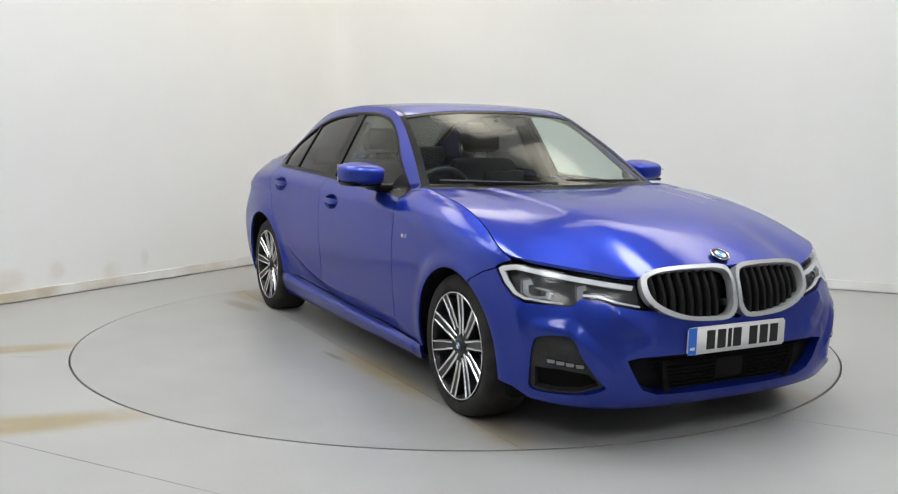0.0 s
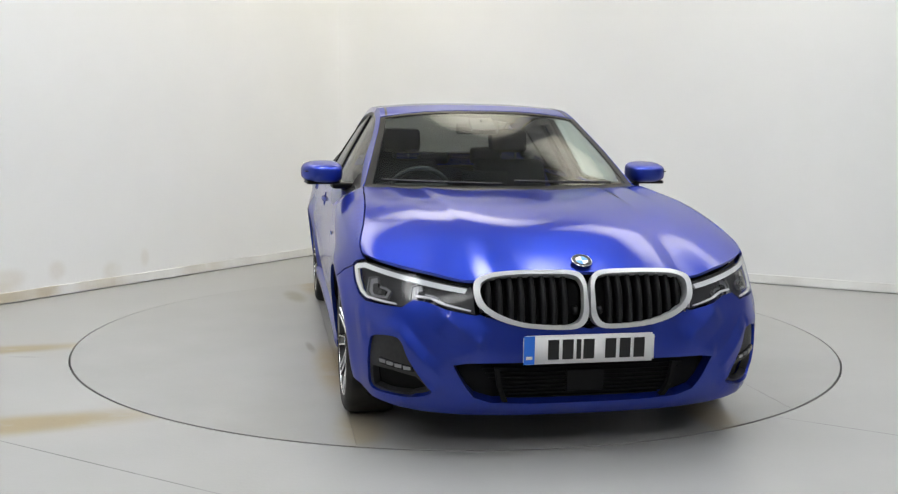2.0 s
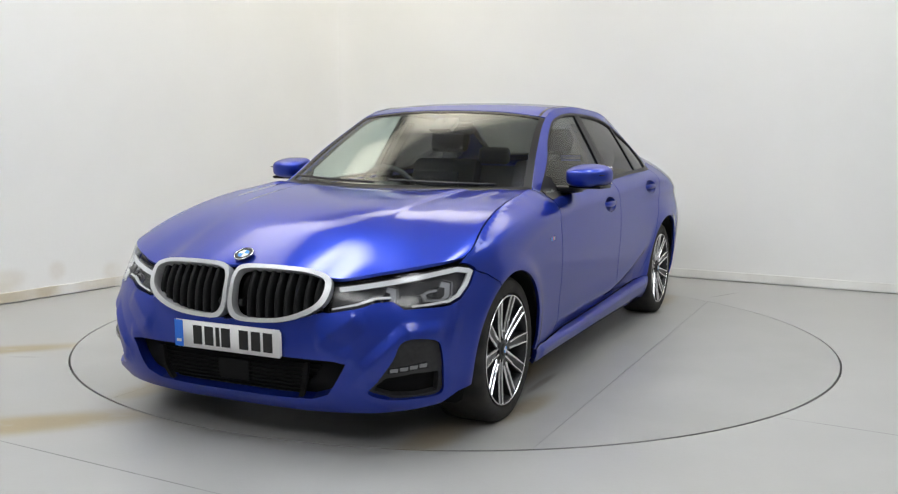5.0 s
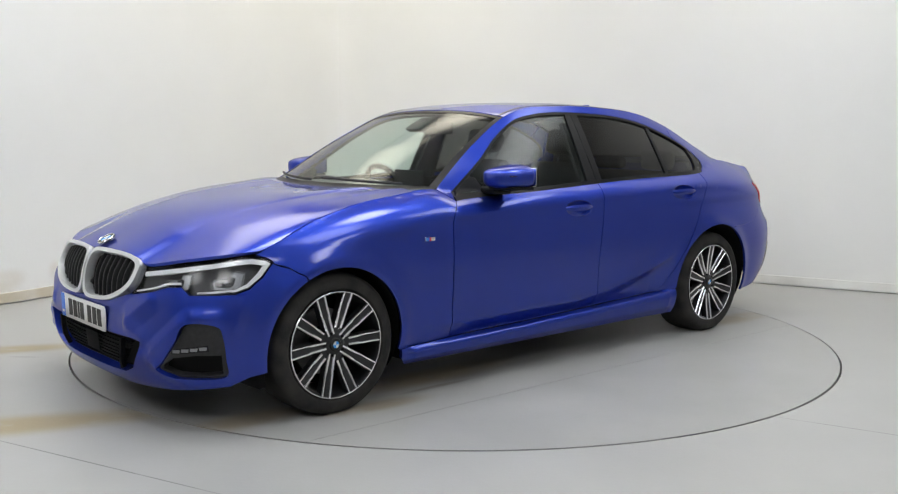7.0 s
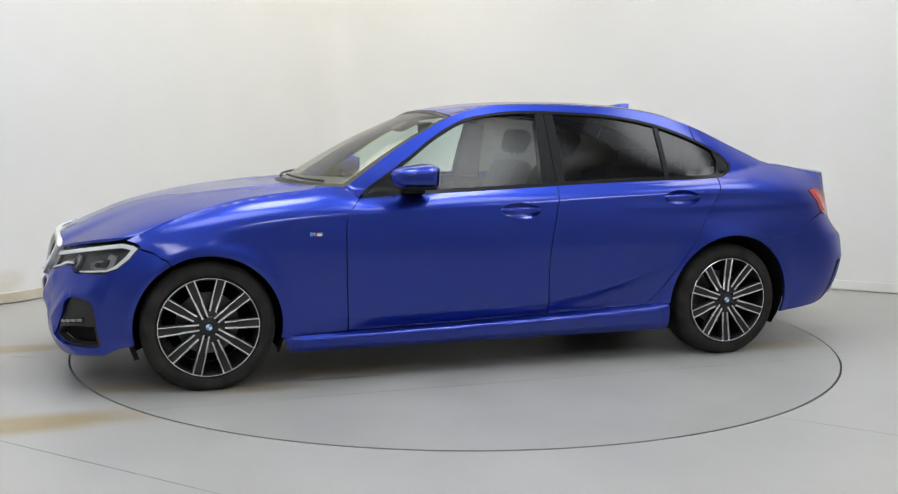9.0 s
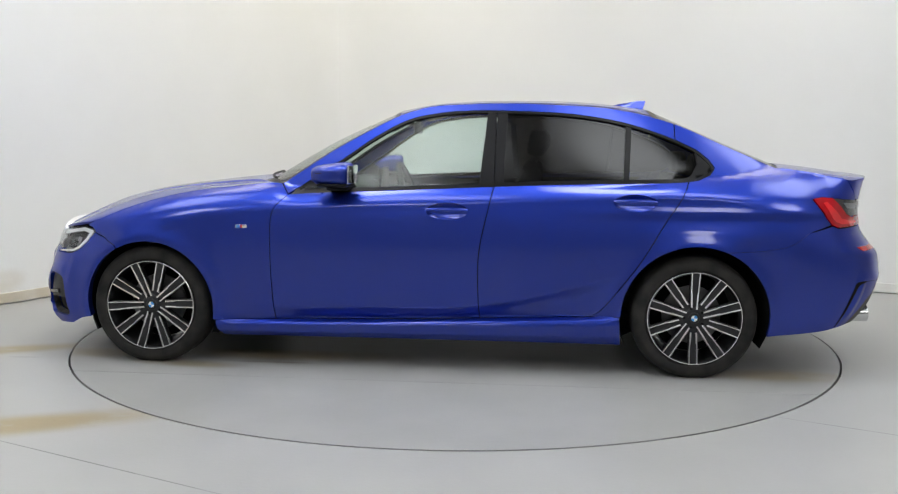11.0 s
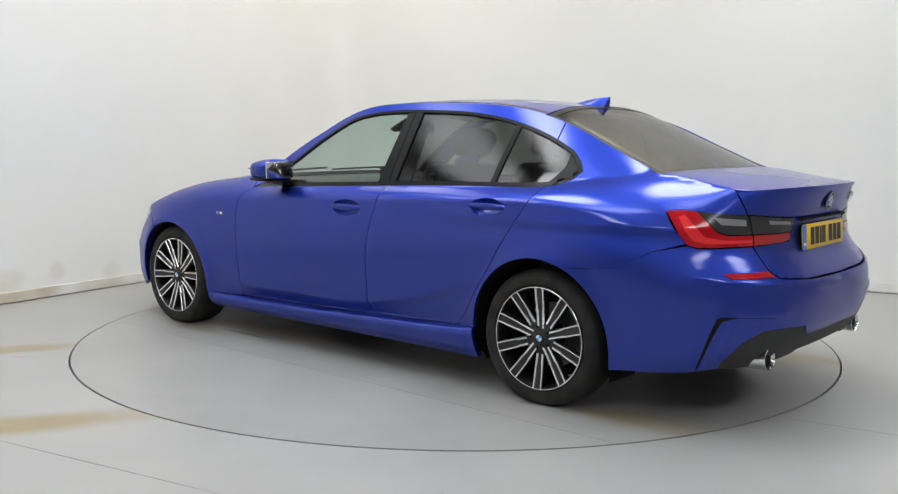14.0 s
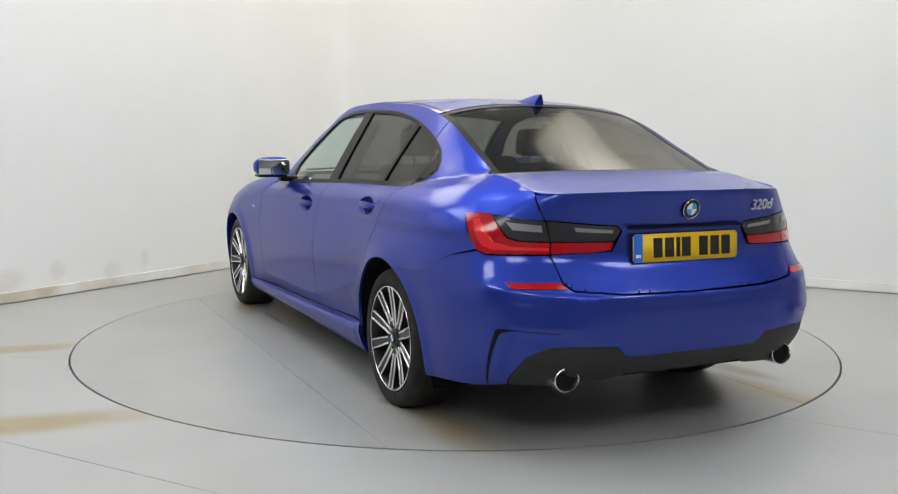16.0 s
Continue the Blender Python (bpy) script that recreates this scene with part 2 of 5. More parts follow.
def half_width(x, z):
    """Distance of the body side from the middle, before the corners are rounded."""
    x, z = np.broadcast_arrays(np.asarray(x, float), np.asarray(z, float))
    zt, yt = belt_z(x), belt_y(x)
    z0 = crease_z(x)
    full = low_y(np.minimum(z, .9)) * waist(x)
    s = np.clip((z - z0) / (zt - z0), 0, 1)
    y = yt + (low_y(np.minimum(z0, z)) * waist(x) - yt) * np.maximum(1 - s ** belt_p(x), 0) ** belt_q(x)
    y = np.where(z <= z0, full, y)
    g = np.clip((z - zt) / np.maximum(rail_z(x) - zt, .02), 0, 1.5)
    roof = yt + (rail_y(x) - yt) * g ** 1.08
    y = np.where((z > zt) & (x < .745) & (x > -1.88), roof, y)
    # two crisp lines over the haunch, from the rear door to the tail lamp
    soft = np.clip((x + 2.30) / .35, 0, 1) * np.clip((-.70 - x) / .5, 0, 1)
    for at, deep in ((.905, .0035), (.838, .007)):
        d = z - at - .010 * np.clip(-x - 1, 0, 1.2)
        y = y + soft * deep * np.where(d > 0, np.exp(-(d / .045) ** 2), np.maximum(1 + d / .026, -.35 * np.exp(-((d + .05) / .035) ** 2)))
    # the doors' lower fold: below it the panel tucks in towards the side skirt
    soft = np.clip((.90 - x) / .35, 0, 1) * np.clip((x + 1.06) / .22, 0, 1)
    d = door_fold(x) - z
    tuck = np.where(d > 0, d, 0) / .075
    y = y - soft * .034 * (1 - np.exp(-tuck * 1.6)) * np.clip((z - sill_top(x) + .014) / .014, 0, 1) + soft * .006 * np.exp(-(np.maximum(-d, 0) / .05) ** 2) * (d <= 0) + soft * .006 * np.exp(-(np.maximum(d, 0) / .03) ** 2) * (d > 0)
    # fuller haunch over the rear wheel
    y = y + .012 * np.exp(-((x + 1.5) / .38) ** 2) * np.exp(-((z - .69) / .10) ** 2)
    # lips of the wheel arches
    for a in (AXLE, -AXLE):
        d = np.hypot(x - a, z - HUB_Z)
        y = y + .014 * np.exp(-((d - .36) / .05) ** 2) * (z < .75)
    return y


def side_y(x, z):
    """Body side with rounded front and rear corners."""
    f = np.clip((x - 1.50) / np.maximum(nose_x(z) - 1.50, .05), 0, 1)
    m = nose_m(z)
    r = np.clip((-1.50 - x) / (-1.50 - tail_x(z)), 0, 1)
    k = tail_m(z)
    return half_width(x, z) * (1 - f ** (m + .2)) ** (1 / m) * (1 - r ** k) ** (1 / k)


def turn_u(x, y):
    """How far round the body a point lies: from the tail's middle by the side to the nose's."""
    return x - np.sign(x) * np.clip((np.abs(x) - .3) / 1.4, 0, 1) * y


def round_body(u, z):
    """Point of the body at height z, u round from the tail to the nose."""
    u, z = np.broadcast_arrays(np.asarray(u, float), np.asarray(z, float))
    out = np.empty(u.shape + (3,))
    flat, uu, zz = out.reshape(-1, 3), u.ravel(), z.ravel()
    lo, hi = tail_x(zz), nose_x(zz)
    a, b = np.zeros(len(uu)), np.ones(len(uu))
    for _ in range(34):
        c = (a + b) / 2
        x = lo + (hi - lo) * c
        y = side_y(x, zz)
        less = turn_u(x, y) < uu
        a, b = np.where(less, c, a), np.where(less, b, c)
    x = lo + (hi - lo) * (a + b) / 2
    flat[:, 0], flat[:, 1], flat[:, 2] = x, side_y(x, zz), zz
    return out


# top of the car in five runs: 0-1 bonnet, 1-2 windscreen, 2-3 roof, 3-4 rear window, 4-5 boot lid
mid_x = line((0, 2.125), (1, .96), (2, .16), (3, -1.22), (4, -1.93), (5, -2.408))
edge_x = line((0, 1.76), (1, .733), (2, .133), (3, -1.235), (4, -1.854), (5, -2.22))
bonnet_z = spline((.96, .955), (1.18, .945), (1.41, .925), (1.63, .893), (1.84, .838), (1.98, .778), (2.06, .740), (2.125, .708))
glass_z = spline((.16, 1.362), (.55, 1.190), (.96, .955))
roof_z = spline((.16, 1.362), (-.05, 1.398), (-.5, 1.420), (-.85, 1.414), (-1.22, 1.378))
rear_z = spline((-1.22, 1.378), (-1.55, 1.235), (-1.93, 1.078))
boot_z = spline((-1.93, 1.078), (-2.2, 1.048), (-2.34, 1.026), (-2.408, 1.018))


def mid_z(a):
    x = mid_x(a)
    return np.select([a < 1, a < 2, a < 3, a < 4], [bonnet_z(x), glass_z(x), roof_z(x), rear_z(x)], boot_z(x))


def edge_z(a):
    x = edge_x(a)
    return np.where((a < 1) | (a > 4), belt_z(x), rail_z(x))


def front_x(y, z):
    """x of the nose at height z, y from the middle."""
    lo, hi = np.full(np.shape(y), 1.45), nose_x(z) * np.ones(np.shape(y))
    for _ in range(30):
        m = (lo + hi) / 2
        far = side_y(m, z) > y
        lo, hi = np.where(far, m, lo), np.where(far, hi, m)
    return (lo + hi) / 2


def back_x(y, z):
    """x of the tail at height z, y from the middle."""
    y, z = np.broadcast_arrays(np.asarray(y, float), np.asarray(z, float))
    lo, hi = tail_x(z) * np.ones(y.shape), np.full(y.shape, -1.5)
    for _ in range(30):
        m = (lo + hi) / 2
        far = side_y(m, z) > y
        lo, hi = np.where(far, lo, m), np.where(far, m, hi)
    return lo


rear_lip_z = spline((0, 1.019), (.35, 1.017), (.55, 1.008), (.64, 1.0))
lip_z = spline((0, .702), (.28, .703), (.345, .694), (.415, .674), (.60, .698), (.75, .726), (.82, .740))


def top(a, v):
    """Point of the top: a along the car, v from -1 to 1 across it."""
    a, v = np.broadcast_arrays(np.asarray(a, float), np.asarray(v, float))
    s = np.abs(v)
    xe, ze = edge_x(a), edge_z(a)
    ye = np.where((a < 1) | (a > 4), side_y(xe, ze), rail_y(xe))
    sag = line((0, 2.0), (1, 2.3), (2, 2.6), (3, 2.7), (4, 2.6), (5, 2.4))(a)
    x = mid_x(a) + (xe - mid_x(a)) * s ** 2.2
    z = mid_z(a) + (ze - mid_z(a)) * s ** sag
    # two ridges that run down the bonnet towards the grille
    ridge = .635 - .155 * np.clip(1 - a, 0, 1)
    on = np.clip((1 - a) / .06, 0, 1) * np.clip((a - .30) / .5, 0, 1)
    fall = lambda d, w: .5 - .5 * np.tanh(d / w)
    z = z + on * (.011 * fall(s - ridge, .015) - .011 * fall(s - ridge + .16, .13) + .005 * fall(s - ridge - .23, .025) - .005 * fall(s - ridge - .12, .07))
    # the bonnet's front edge follows grille and lamps
    near = a < .55
    if np.any(near):
        y0 = float(side_y(np.array(1.76), belt_z(1.76))) * s
        zl = lip_z(y0)
        xl = front_x(y0, zl)
        w = np.clip(1 - a / .50, 0, 1) ** 2
        x0 = 2.125 + (1.76 - 2.125) * s ** 2.2
        z0 = mid_z(np.zeros(1)) + (belt_z(1.76) - mid_z(np.zeros(1))) * s ** 2.0
        x, z = x + w * (xl - x0), z + w * (zl - z0)
    far = a > 4.5
    if np.any(far):
        y0 = float(side_y(np.array(-2.22), belt_z(-2.22))) * s
        zl = rear_lip_z(y0)
        w = np.clip((a - 4.5) / .5, 0, 1) ** 2
        x0 = -2.408 + (-2.22 + 2.408) * s ** 2.2
        z0 = boot_z(-2.408) + (belt_z(-2.22) - boot_z(-2.408)) * s ** 2.4
        x, z = x + w * (back_x(y0, zl) - .004 - x0), z + w * (zl - z0)
    return np.stack([x, ye * v, z], -1)

# ---- helpers for meshes ----
from mathutils.geometry import delaunay_2d_cdt


def finish(bm, name, mat, parent=None, label="", smooth=True, turn=None):
    me = bpy.data.meshes.new(name)
    bm.to_mesh(me)
    bm.free()
    for m in (mat if isinstance(mat, (list, tuple)) else [mat]):
        me.materials.append(m)
    if smooth:
        me.polygons.foreach_set("use_smooth", [True] * len(me.polygons))
    ob = new(name, me)
    if turn is not None:
        ob.matrix_basis = turn
    ob.parent = parent
    if label:
        ob["label"] = label
    if smooth and "bend" in me.attributes:
        true_normals(me)
    return ob


def true_normals(me):
    """Shades a panel by the normals of the surface that it lies on; its rim by its faces."""
    n = np.zeros(len(me.vertices) * 3)
    me.attributes["bend"].data.foreach_get("vector", n)
    n = n.reshape(-1, 3)
    lv = np.zeros(len(me.loops), int)
    me.loops.foreach_get("vertex_index", lv)
    out = n[lv]
    known = np.linalg.norm(n, axis=1) > .1
    for p in me.polygons:
        k = list(p.loop_indices)
        if not known[lv[k]].all():
            out[k] = p.normal
    me.normals_split_custom_set(out.tolist())


def part(name, bm, mat, parent, label="", smooth=True, turn=None):
    return finish(bm, name, mat, parent, label, smooth, turn)


def sharpen(bm, degrees=35):
    bm.normal_update()
    for e in bm.edges:
        if len(e.link_faces) == 2 and e.calc_face_angle(0) > radians(degrees):
            e.smooth = False
    return bm


def box(x0, x1, y0, y1, z0, z1, bevel=0.0, seg=2):
    bm = bmesh.new()
    bmesh.ops.create_cube(bm, size=1, matrix=Matrix.Translation(((x0 + x1) / 2, (y0 + y1) / 2, (z0 + z1) / 2)) @ Matrix.Diagonal((x1 - x0, y1 - y0, z1 - z0, 1)))
    if bevel:
        bmesh.ops.bevel(bm, geom=bm.edges[:], offset=bevel, segments=seg, profile=.5, affect="EDGES")
    return sharpen(bm)


def lathe(profile, steps=48, axis="y", close=False):
    """Turns (radius, along) pairs round the axis."""
    bm = bmesh.new()
    rings = []
    for k in range(steps):
        c, s = math.cos(2 * math.pi * k / steps), math.sin(2 * math.pi * k / steps)
        rings.append([bm.verts.new((r * c, h, r * s) if axis == "y" else (r * c, r * s, h)) for r, h in profile])
    n = len(profile)
    for k in range(steps):
        a, b = rings[k], rings[(k + 1) % steps]
        for i in range(n if close else n - 1):
            j = (i + 1) % n
            try:
                bm.faces.new((a[i], a[j], b[j], b[i]))
            except ValueError:
                pass
    bmesh.ops.remove_doubles(bm, verts=bm.verts[:], dist=1e-5)
    bmesh.ops.recalc_face_normals(bm, faces=bm.faces[:])
    return sharpen(bm)


def prism(outline, y0, y1, bevel=0.0):
    """An outline in x, z drawn out along y."""
    bm = bmesh.new()
    vs = [bm.verts.new((x, y0, z)) for x, z in outline]
    f = bm.faces.new(vs)
    r = bmesh.ops.extrude_face_region(bm, geom=[f])
    bmesh.ops.translate(bm, verts=[v for v in r["geom"] if isinstance(v, bmesh.types.BMVert)], vec=(0, y1 - y0, 0))
    bmesh.ops.recalc_face_normals(bm, faces=bm.faces[:])
    if bevel:
        bmesh.ops.bevel(bm, geom=bm.edges[:], offset=bevel, segments=2, profile=.5, affect="EDGES")
    return sharpen(bm)


def tube(points, radius, sides=8, closed=False):
    bm = bmesh.new()
    pts = [Vector(q) for q in points]
    rings = []
    n = len(pts)
    for i, q in enumerate(pts):
        a = pts[(i - 1) % n] if (closed or i) else q
        b = pts[(i + 1) % n] if (closed or i < n - 1) else q
        d = (b - a).normalized()
        s = d.cross(Vector((0, 0, 1)))
        s = (s if s.length > .05 else d.cross(Vector((1, 0, 0)))).normalized()
        w = s.cross(d)
        rings.append([bm.verts.new(q + radius * (math.cos(2 * math.pi * k / sides) * s + math.sin(2 * math.pi * k / sides) * w)) for k in range(sides)])
    for i in range(n if closed else n - 1):
        a, b = rings[i], rings[(i + 1) % n]
        for k in range(sides):
            bm.faces.new((a[k], a[(k + 1) % sides], b[(k + 1) % sides], b[k]))
    if not closed:
        bm.faces.new(rings[0]), bm.faces.new(rings[-1])
    bmesh.ops.recalc_face_normals(bm, faces=bm.faces[:])
    return bm


def rounded(pts, steps=5, closed=True):
    """A smooth run through the given corners."""
    q = [np.array(a, float) for a in pts]
    n = len(q)
    out = []
    for i in range(n if closed else n - 1):
        if closed:
            a, b, c, d = q[(i - 1) % n], q[i], q[(i + 1) % n], q[(i + 2) % n]
        else:
            a, b, c, d = q[max(i - 1, 0)], q[i], q[i + 1], q[min(i + 2, n - 1)]
        for k in range(steps):
            t = k / steps
            out.append(tuple(.5 * (2 * b + (c - a) * t + (2 * a - 5 * b + 4 * c - d) * t * t + (3 * b - a - 3 * c + d) * t ** 3)))
    if not closed:
        out.append(tuple(q[-1]))
    return out


def inside(poly, pts):
    """Which points lie in the outline."""
    q = np.array(poly)
    p = np.asarray(pts)
    out = np.zeros(len(p), bool)
    a, b = q, np.roll(q, -1, 0)
    for (x0, y0), (x1, y1) in zip(a, b):
        if y0 == y1:
            continue
        hit = ((y0 > p[:, 1]) != (y1 > p[:, 1])) & (p[:, 0] < (x1 - x0) * (p[:, 1] - y0) / (y1 - y0) + x0)
        out ^= hit
    return out


def finer(poly, step):
    out = []
    for a, b in zip(poly, poly[1:] + poly[:1]):
        n = max(1, math.ceil(math.hypot((a[0] - b[0]) / step[0], (a[1] - b[1]) / step[1])))
        out += [(a[0] + (b[0] - a[0]) * k / n, a[1] + (b[1] - a[1]) * k / n) for k in range(n)]
    return out


def sheet(poly, at, du, dv, depth=.012, offset=0.0, flip=False, holes=(), both=False):
    """A panel: the outline's inside, in small triangles, laid on the surface at(u, v), with its rim turned in by depth. both: with its mirror image."""
    loops = [finer([tuple(map(float, q)) for q in p], (du, dv)) for p in (poly, *holes)]
    uv, edges = [], []
    for p in loops:
        n = len(uv)
        uv += p
        edges += [(n + k, n + (k + 1) % len(p)) for k in range(len(p))]
    rim = np.array(uv)
    us, vs = np.arange(rim[:, 0].min() + du / 2, rim[:, 0].max(), du), np.arange(rim[:, 1].min() + dv / 2, rim[:, 1].max(), dv)
    if len(us) and len(vs):
        g = np.stack(np.meshgrid(us, vs, indexing="ij"), -1).reshape(-1, 2)
        g = g[inside(loops[0], g)]
        for h in loops[1:]:
            g = g[~inside(h, g)]
        if len(g):
            d = np.min(np.hypot((g[:, None, 0] - rim[None, :, 0]) / du, (g[:, None, 1] - rim[None, :, 1]) / dv), 1)
            uv = uv + [tuple(q) for q in g[d > .45]]
    got = delaunay_2d_cdt([Vector(q) for q in uv], edges, [], 0, 1e-6)
    uv = np.array([tuple(q) for q in got[0]])
    tri = np.array([f for f in got[2] if len(f) == 3])
    mid = uv[tri].mean(1)
    keep = inside(loops[0], mid)
    for h in loops[1:]:
        keep &= ~inside(h, mid)
    tri = tri[keep]
    P = at(uv[:, 0], uv[:, 1])
    e, g = min(.6 * du, .012), min(.6 * dv, .012)
    N = np.cross(at(uv[:, 0] + e, uv[:, 1]) - at(uv[:, 0] - e, uv[:, 1]), at(uv[:, 0], uv[:, 1] + g) - at(uv[:, 0], uv[:, 1] - g))
    size = np.linalg.norm(N, axis=1)
    N = N / np.maximum(size, 1e-12)[:, None]
    N[(size < .1 * e * g) | ~np.isfinite(N).all(1)] = 0
    if flip:
        P = P * np.array([1, -1, 1])
        N = N * np.array([1, -1, 1])
    bm = bmesh.new()
    bend = bm.verts.layers.float_vector.new("bend")
    used = set(tri.ravel().tolist())
    for m in ((1, -1) if both else (1,)):
        vs = {k: bm.verts.new((P[k, 0], 0.0 if both and abs(P[k, 1]) < .012 else m * P[k, 1], P[k, 2])) for k in used}
        for k, v in vs.items():
            n = N[k] * np.array([1, m, 1])
            v[bend] = Vector((n[0], 0, n[2])).normalized() if both and v.co.y == 0.0 else Vector(n)
        for r in tri:
            bm.faces.new([vs[k] for k in (r if m > 0 else r[::-1])])
    if both:
        bmesh.ops.remove_doubles(bm, verts=[v for v in bm.verts if abs(v.co.y) < 1e-6], dist=2e-4)
    bmesh.ops.recalc_face_normals(bm, faces=bm.faces[:])
    bm.normal_update()
    turn = 0
    for f in bm.faces:
        c = f.calc_center_median()
        turn += f.normal.dot(Vector((c.x - max(-1.6, min(1.6, c.x)), c.y, (c.z - .55) * .8))) * f.calc_area()
    if turn < 0:
        bmesh.ops.reverse_faces(bm, faces=bm.faces[:])
        bm.normal_update()
    for v in bm.verts:
        n = v[bend]
        k = n.dot(v.normal)
        v[bend] = (n if k > 0 else -n) if abs(k) > .6 else v.normal.copy()
    if offset:
        for v in bm.verts:
            v.co += v[bend] * offset
    return turned_in(bm, depth)


def turned_in(bm, depth):
    if depth:
        rim = [e for e in bm.edges if len(e.link_faces) == 1]
        made = {}
        bend = bm.verts.layers.float_vector.get("bend")
        for e in rim:
            for v in e.verts:
                if v not in made:
                    made[v] = v.co - (v[bend] if bend else v.normal) * depth
        made = {v: bm.verts.new(q) for v, q in made.items()}
        for e in rim:
            e.smooth = False
            a, b = e.link_loops[0].vert, e.link_loops[0].link_loop_next.vert
            bm.faces.new((b, a, made[a], made[b]))
    return bm


def ribbon(low, high, at, offset=0.0, depth=.008, flip=False, rows=1):
    """A strip between two runs of as many points, laid on the surface."""
    bm = bmesh.new()
    lo, hi = np.array(low, float), np.array(high, float)
    grid = []
    for j in range(rows + 1):
        q = lo + (hi - lo) * j / rows
        P = at(q[:, 0], q[:, 1]) * np.array([1, -1 if flip else 1, 1])
        grid.append([bm.verts.new(p) for p in P])
    for a, b in zip(grid, grid[1:]):
        for k in range(len(a) - 1):
            bm.faces.new((a[k], a[k + 1], b[k + 1], b[k]))
    bm.normal_update()
    turn = sum(f.normal.dot(Vector((0, f.calc_center_median().y, .3))) * f.calc_area() for f in bm.faces)
    if turn < 0:
        bmesh.ops.reverse_faces(bm, faces=bm.faces[:])
        bm.normal_update()
    if offset:
        for v, d in [(v, v.normal * offset) for v in bm.verts]:
            v.co += d
    return turned_in(bm, depth)


def beside(path, w):
    """A run of points w to the left of a path."""
    q = np.array(path, float)
    t = np.gradient(q, axis=0)
    t /= np.linalg.norm(t, axis=1)[:, None]
    return q + w * np.stack([-t[:, 1], t[:, 0]], -1)


def letters(text, size, mat, name, parent, turn, depth=.002, label="", wide=1.0):
    cu = bpy.data.curves.new(name, "FONT")
    cu.body, cu.size, cu.extrude, cu.align_x, cu.align_y = text, size, depth, "CENTER", "CENTER"
    ob = new(name, cu)
    dg = bpy.context.evaluated_depsgraph_get()
    me = bpy.data.meshes.new_from_object(ob.evaluated_get(dg))
    bpy.data.objects.remove(ob)
    me.transform(Matrix.Diagonal((wide, 1, 1, 1)))
    me.materials.clear()
    me.materials.append(mat)
    ob = new(name, me)
    ob.matrix_basis = turn
    ob.parent = parent
    if label:
        ob["label"] = label
    return ob


# ---- the room ----
CORNER = Vector((-1.22, 4.03, 0))
ALONG_L, ALONG_R = Vector((-.5265, -.850, 0)).normalized(), Vector((.890, -.455, 0)).normalized()
HEIGHT = 4.0


def wall_run():
    """Plan of the room, inner face, from behind the camera round the rounded far corner and back."""
    r = .35
    pts = [CORNER + ALONG_L * 13.0]
    a, b = CORNER + ALONG_L * r, CORNER + ALONG_R * r
    for k in range(9):
        t = k / 8
        pts.append(a * (1 - t) ** 2 + CORNER * 2 * t * (1 - t) + b * t * t)
    pts.append(CORNER + ALONG_R * 8.0)
    return pts


def strip(pts, z0, z1, thick, inward=0.0):
    """A wall along a plan line, its room face on the line."""
    bm = bmesh.new()
    n = len(pts)
    side = []
    for i, q in enumerate(pts):
        d = (pts[min(i + 1, n - 1)] - pts[max(i - 1, 0)]).normalized()
        side.append(Vector((d.y, -d.x, 0)))
    rows = []
    for q, s in zip(pts, side):
        f, b = q + s * inward, q - s * thick
        rows.append([bm.verts.new((*f.xy, z0)), bm.verts.new((*f.xy, z1)), bm.verts.new((*b.xy, z1)), bm.verts.new((*b.xy, z0))])
    for a, b in zip(rows, rows[1:]):
        for k in range(4):
            bm.faces.new((a[k], b[k], b[(k + 1) % 4], a[(k + 1) % 4]))
    bm.faces.new(rows[0]), bm.faces.new(rows[-1])
    bmesh.ops.recalc_face_normals(bm, faces=bm.faces[:])
    return sharpen(bm)


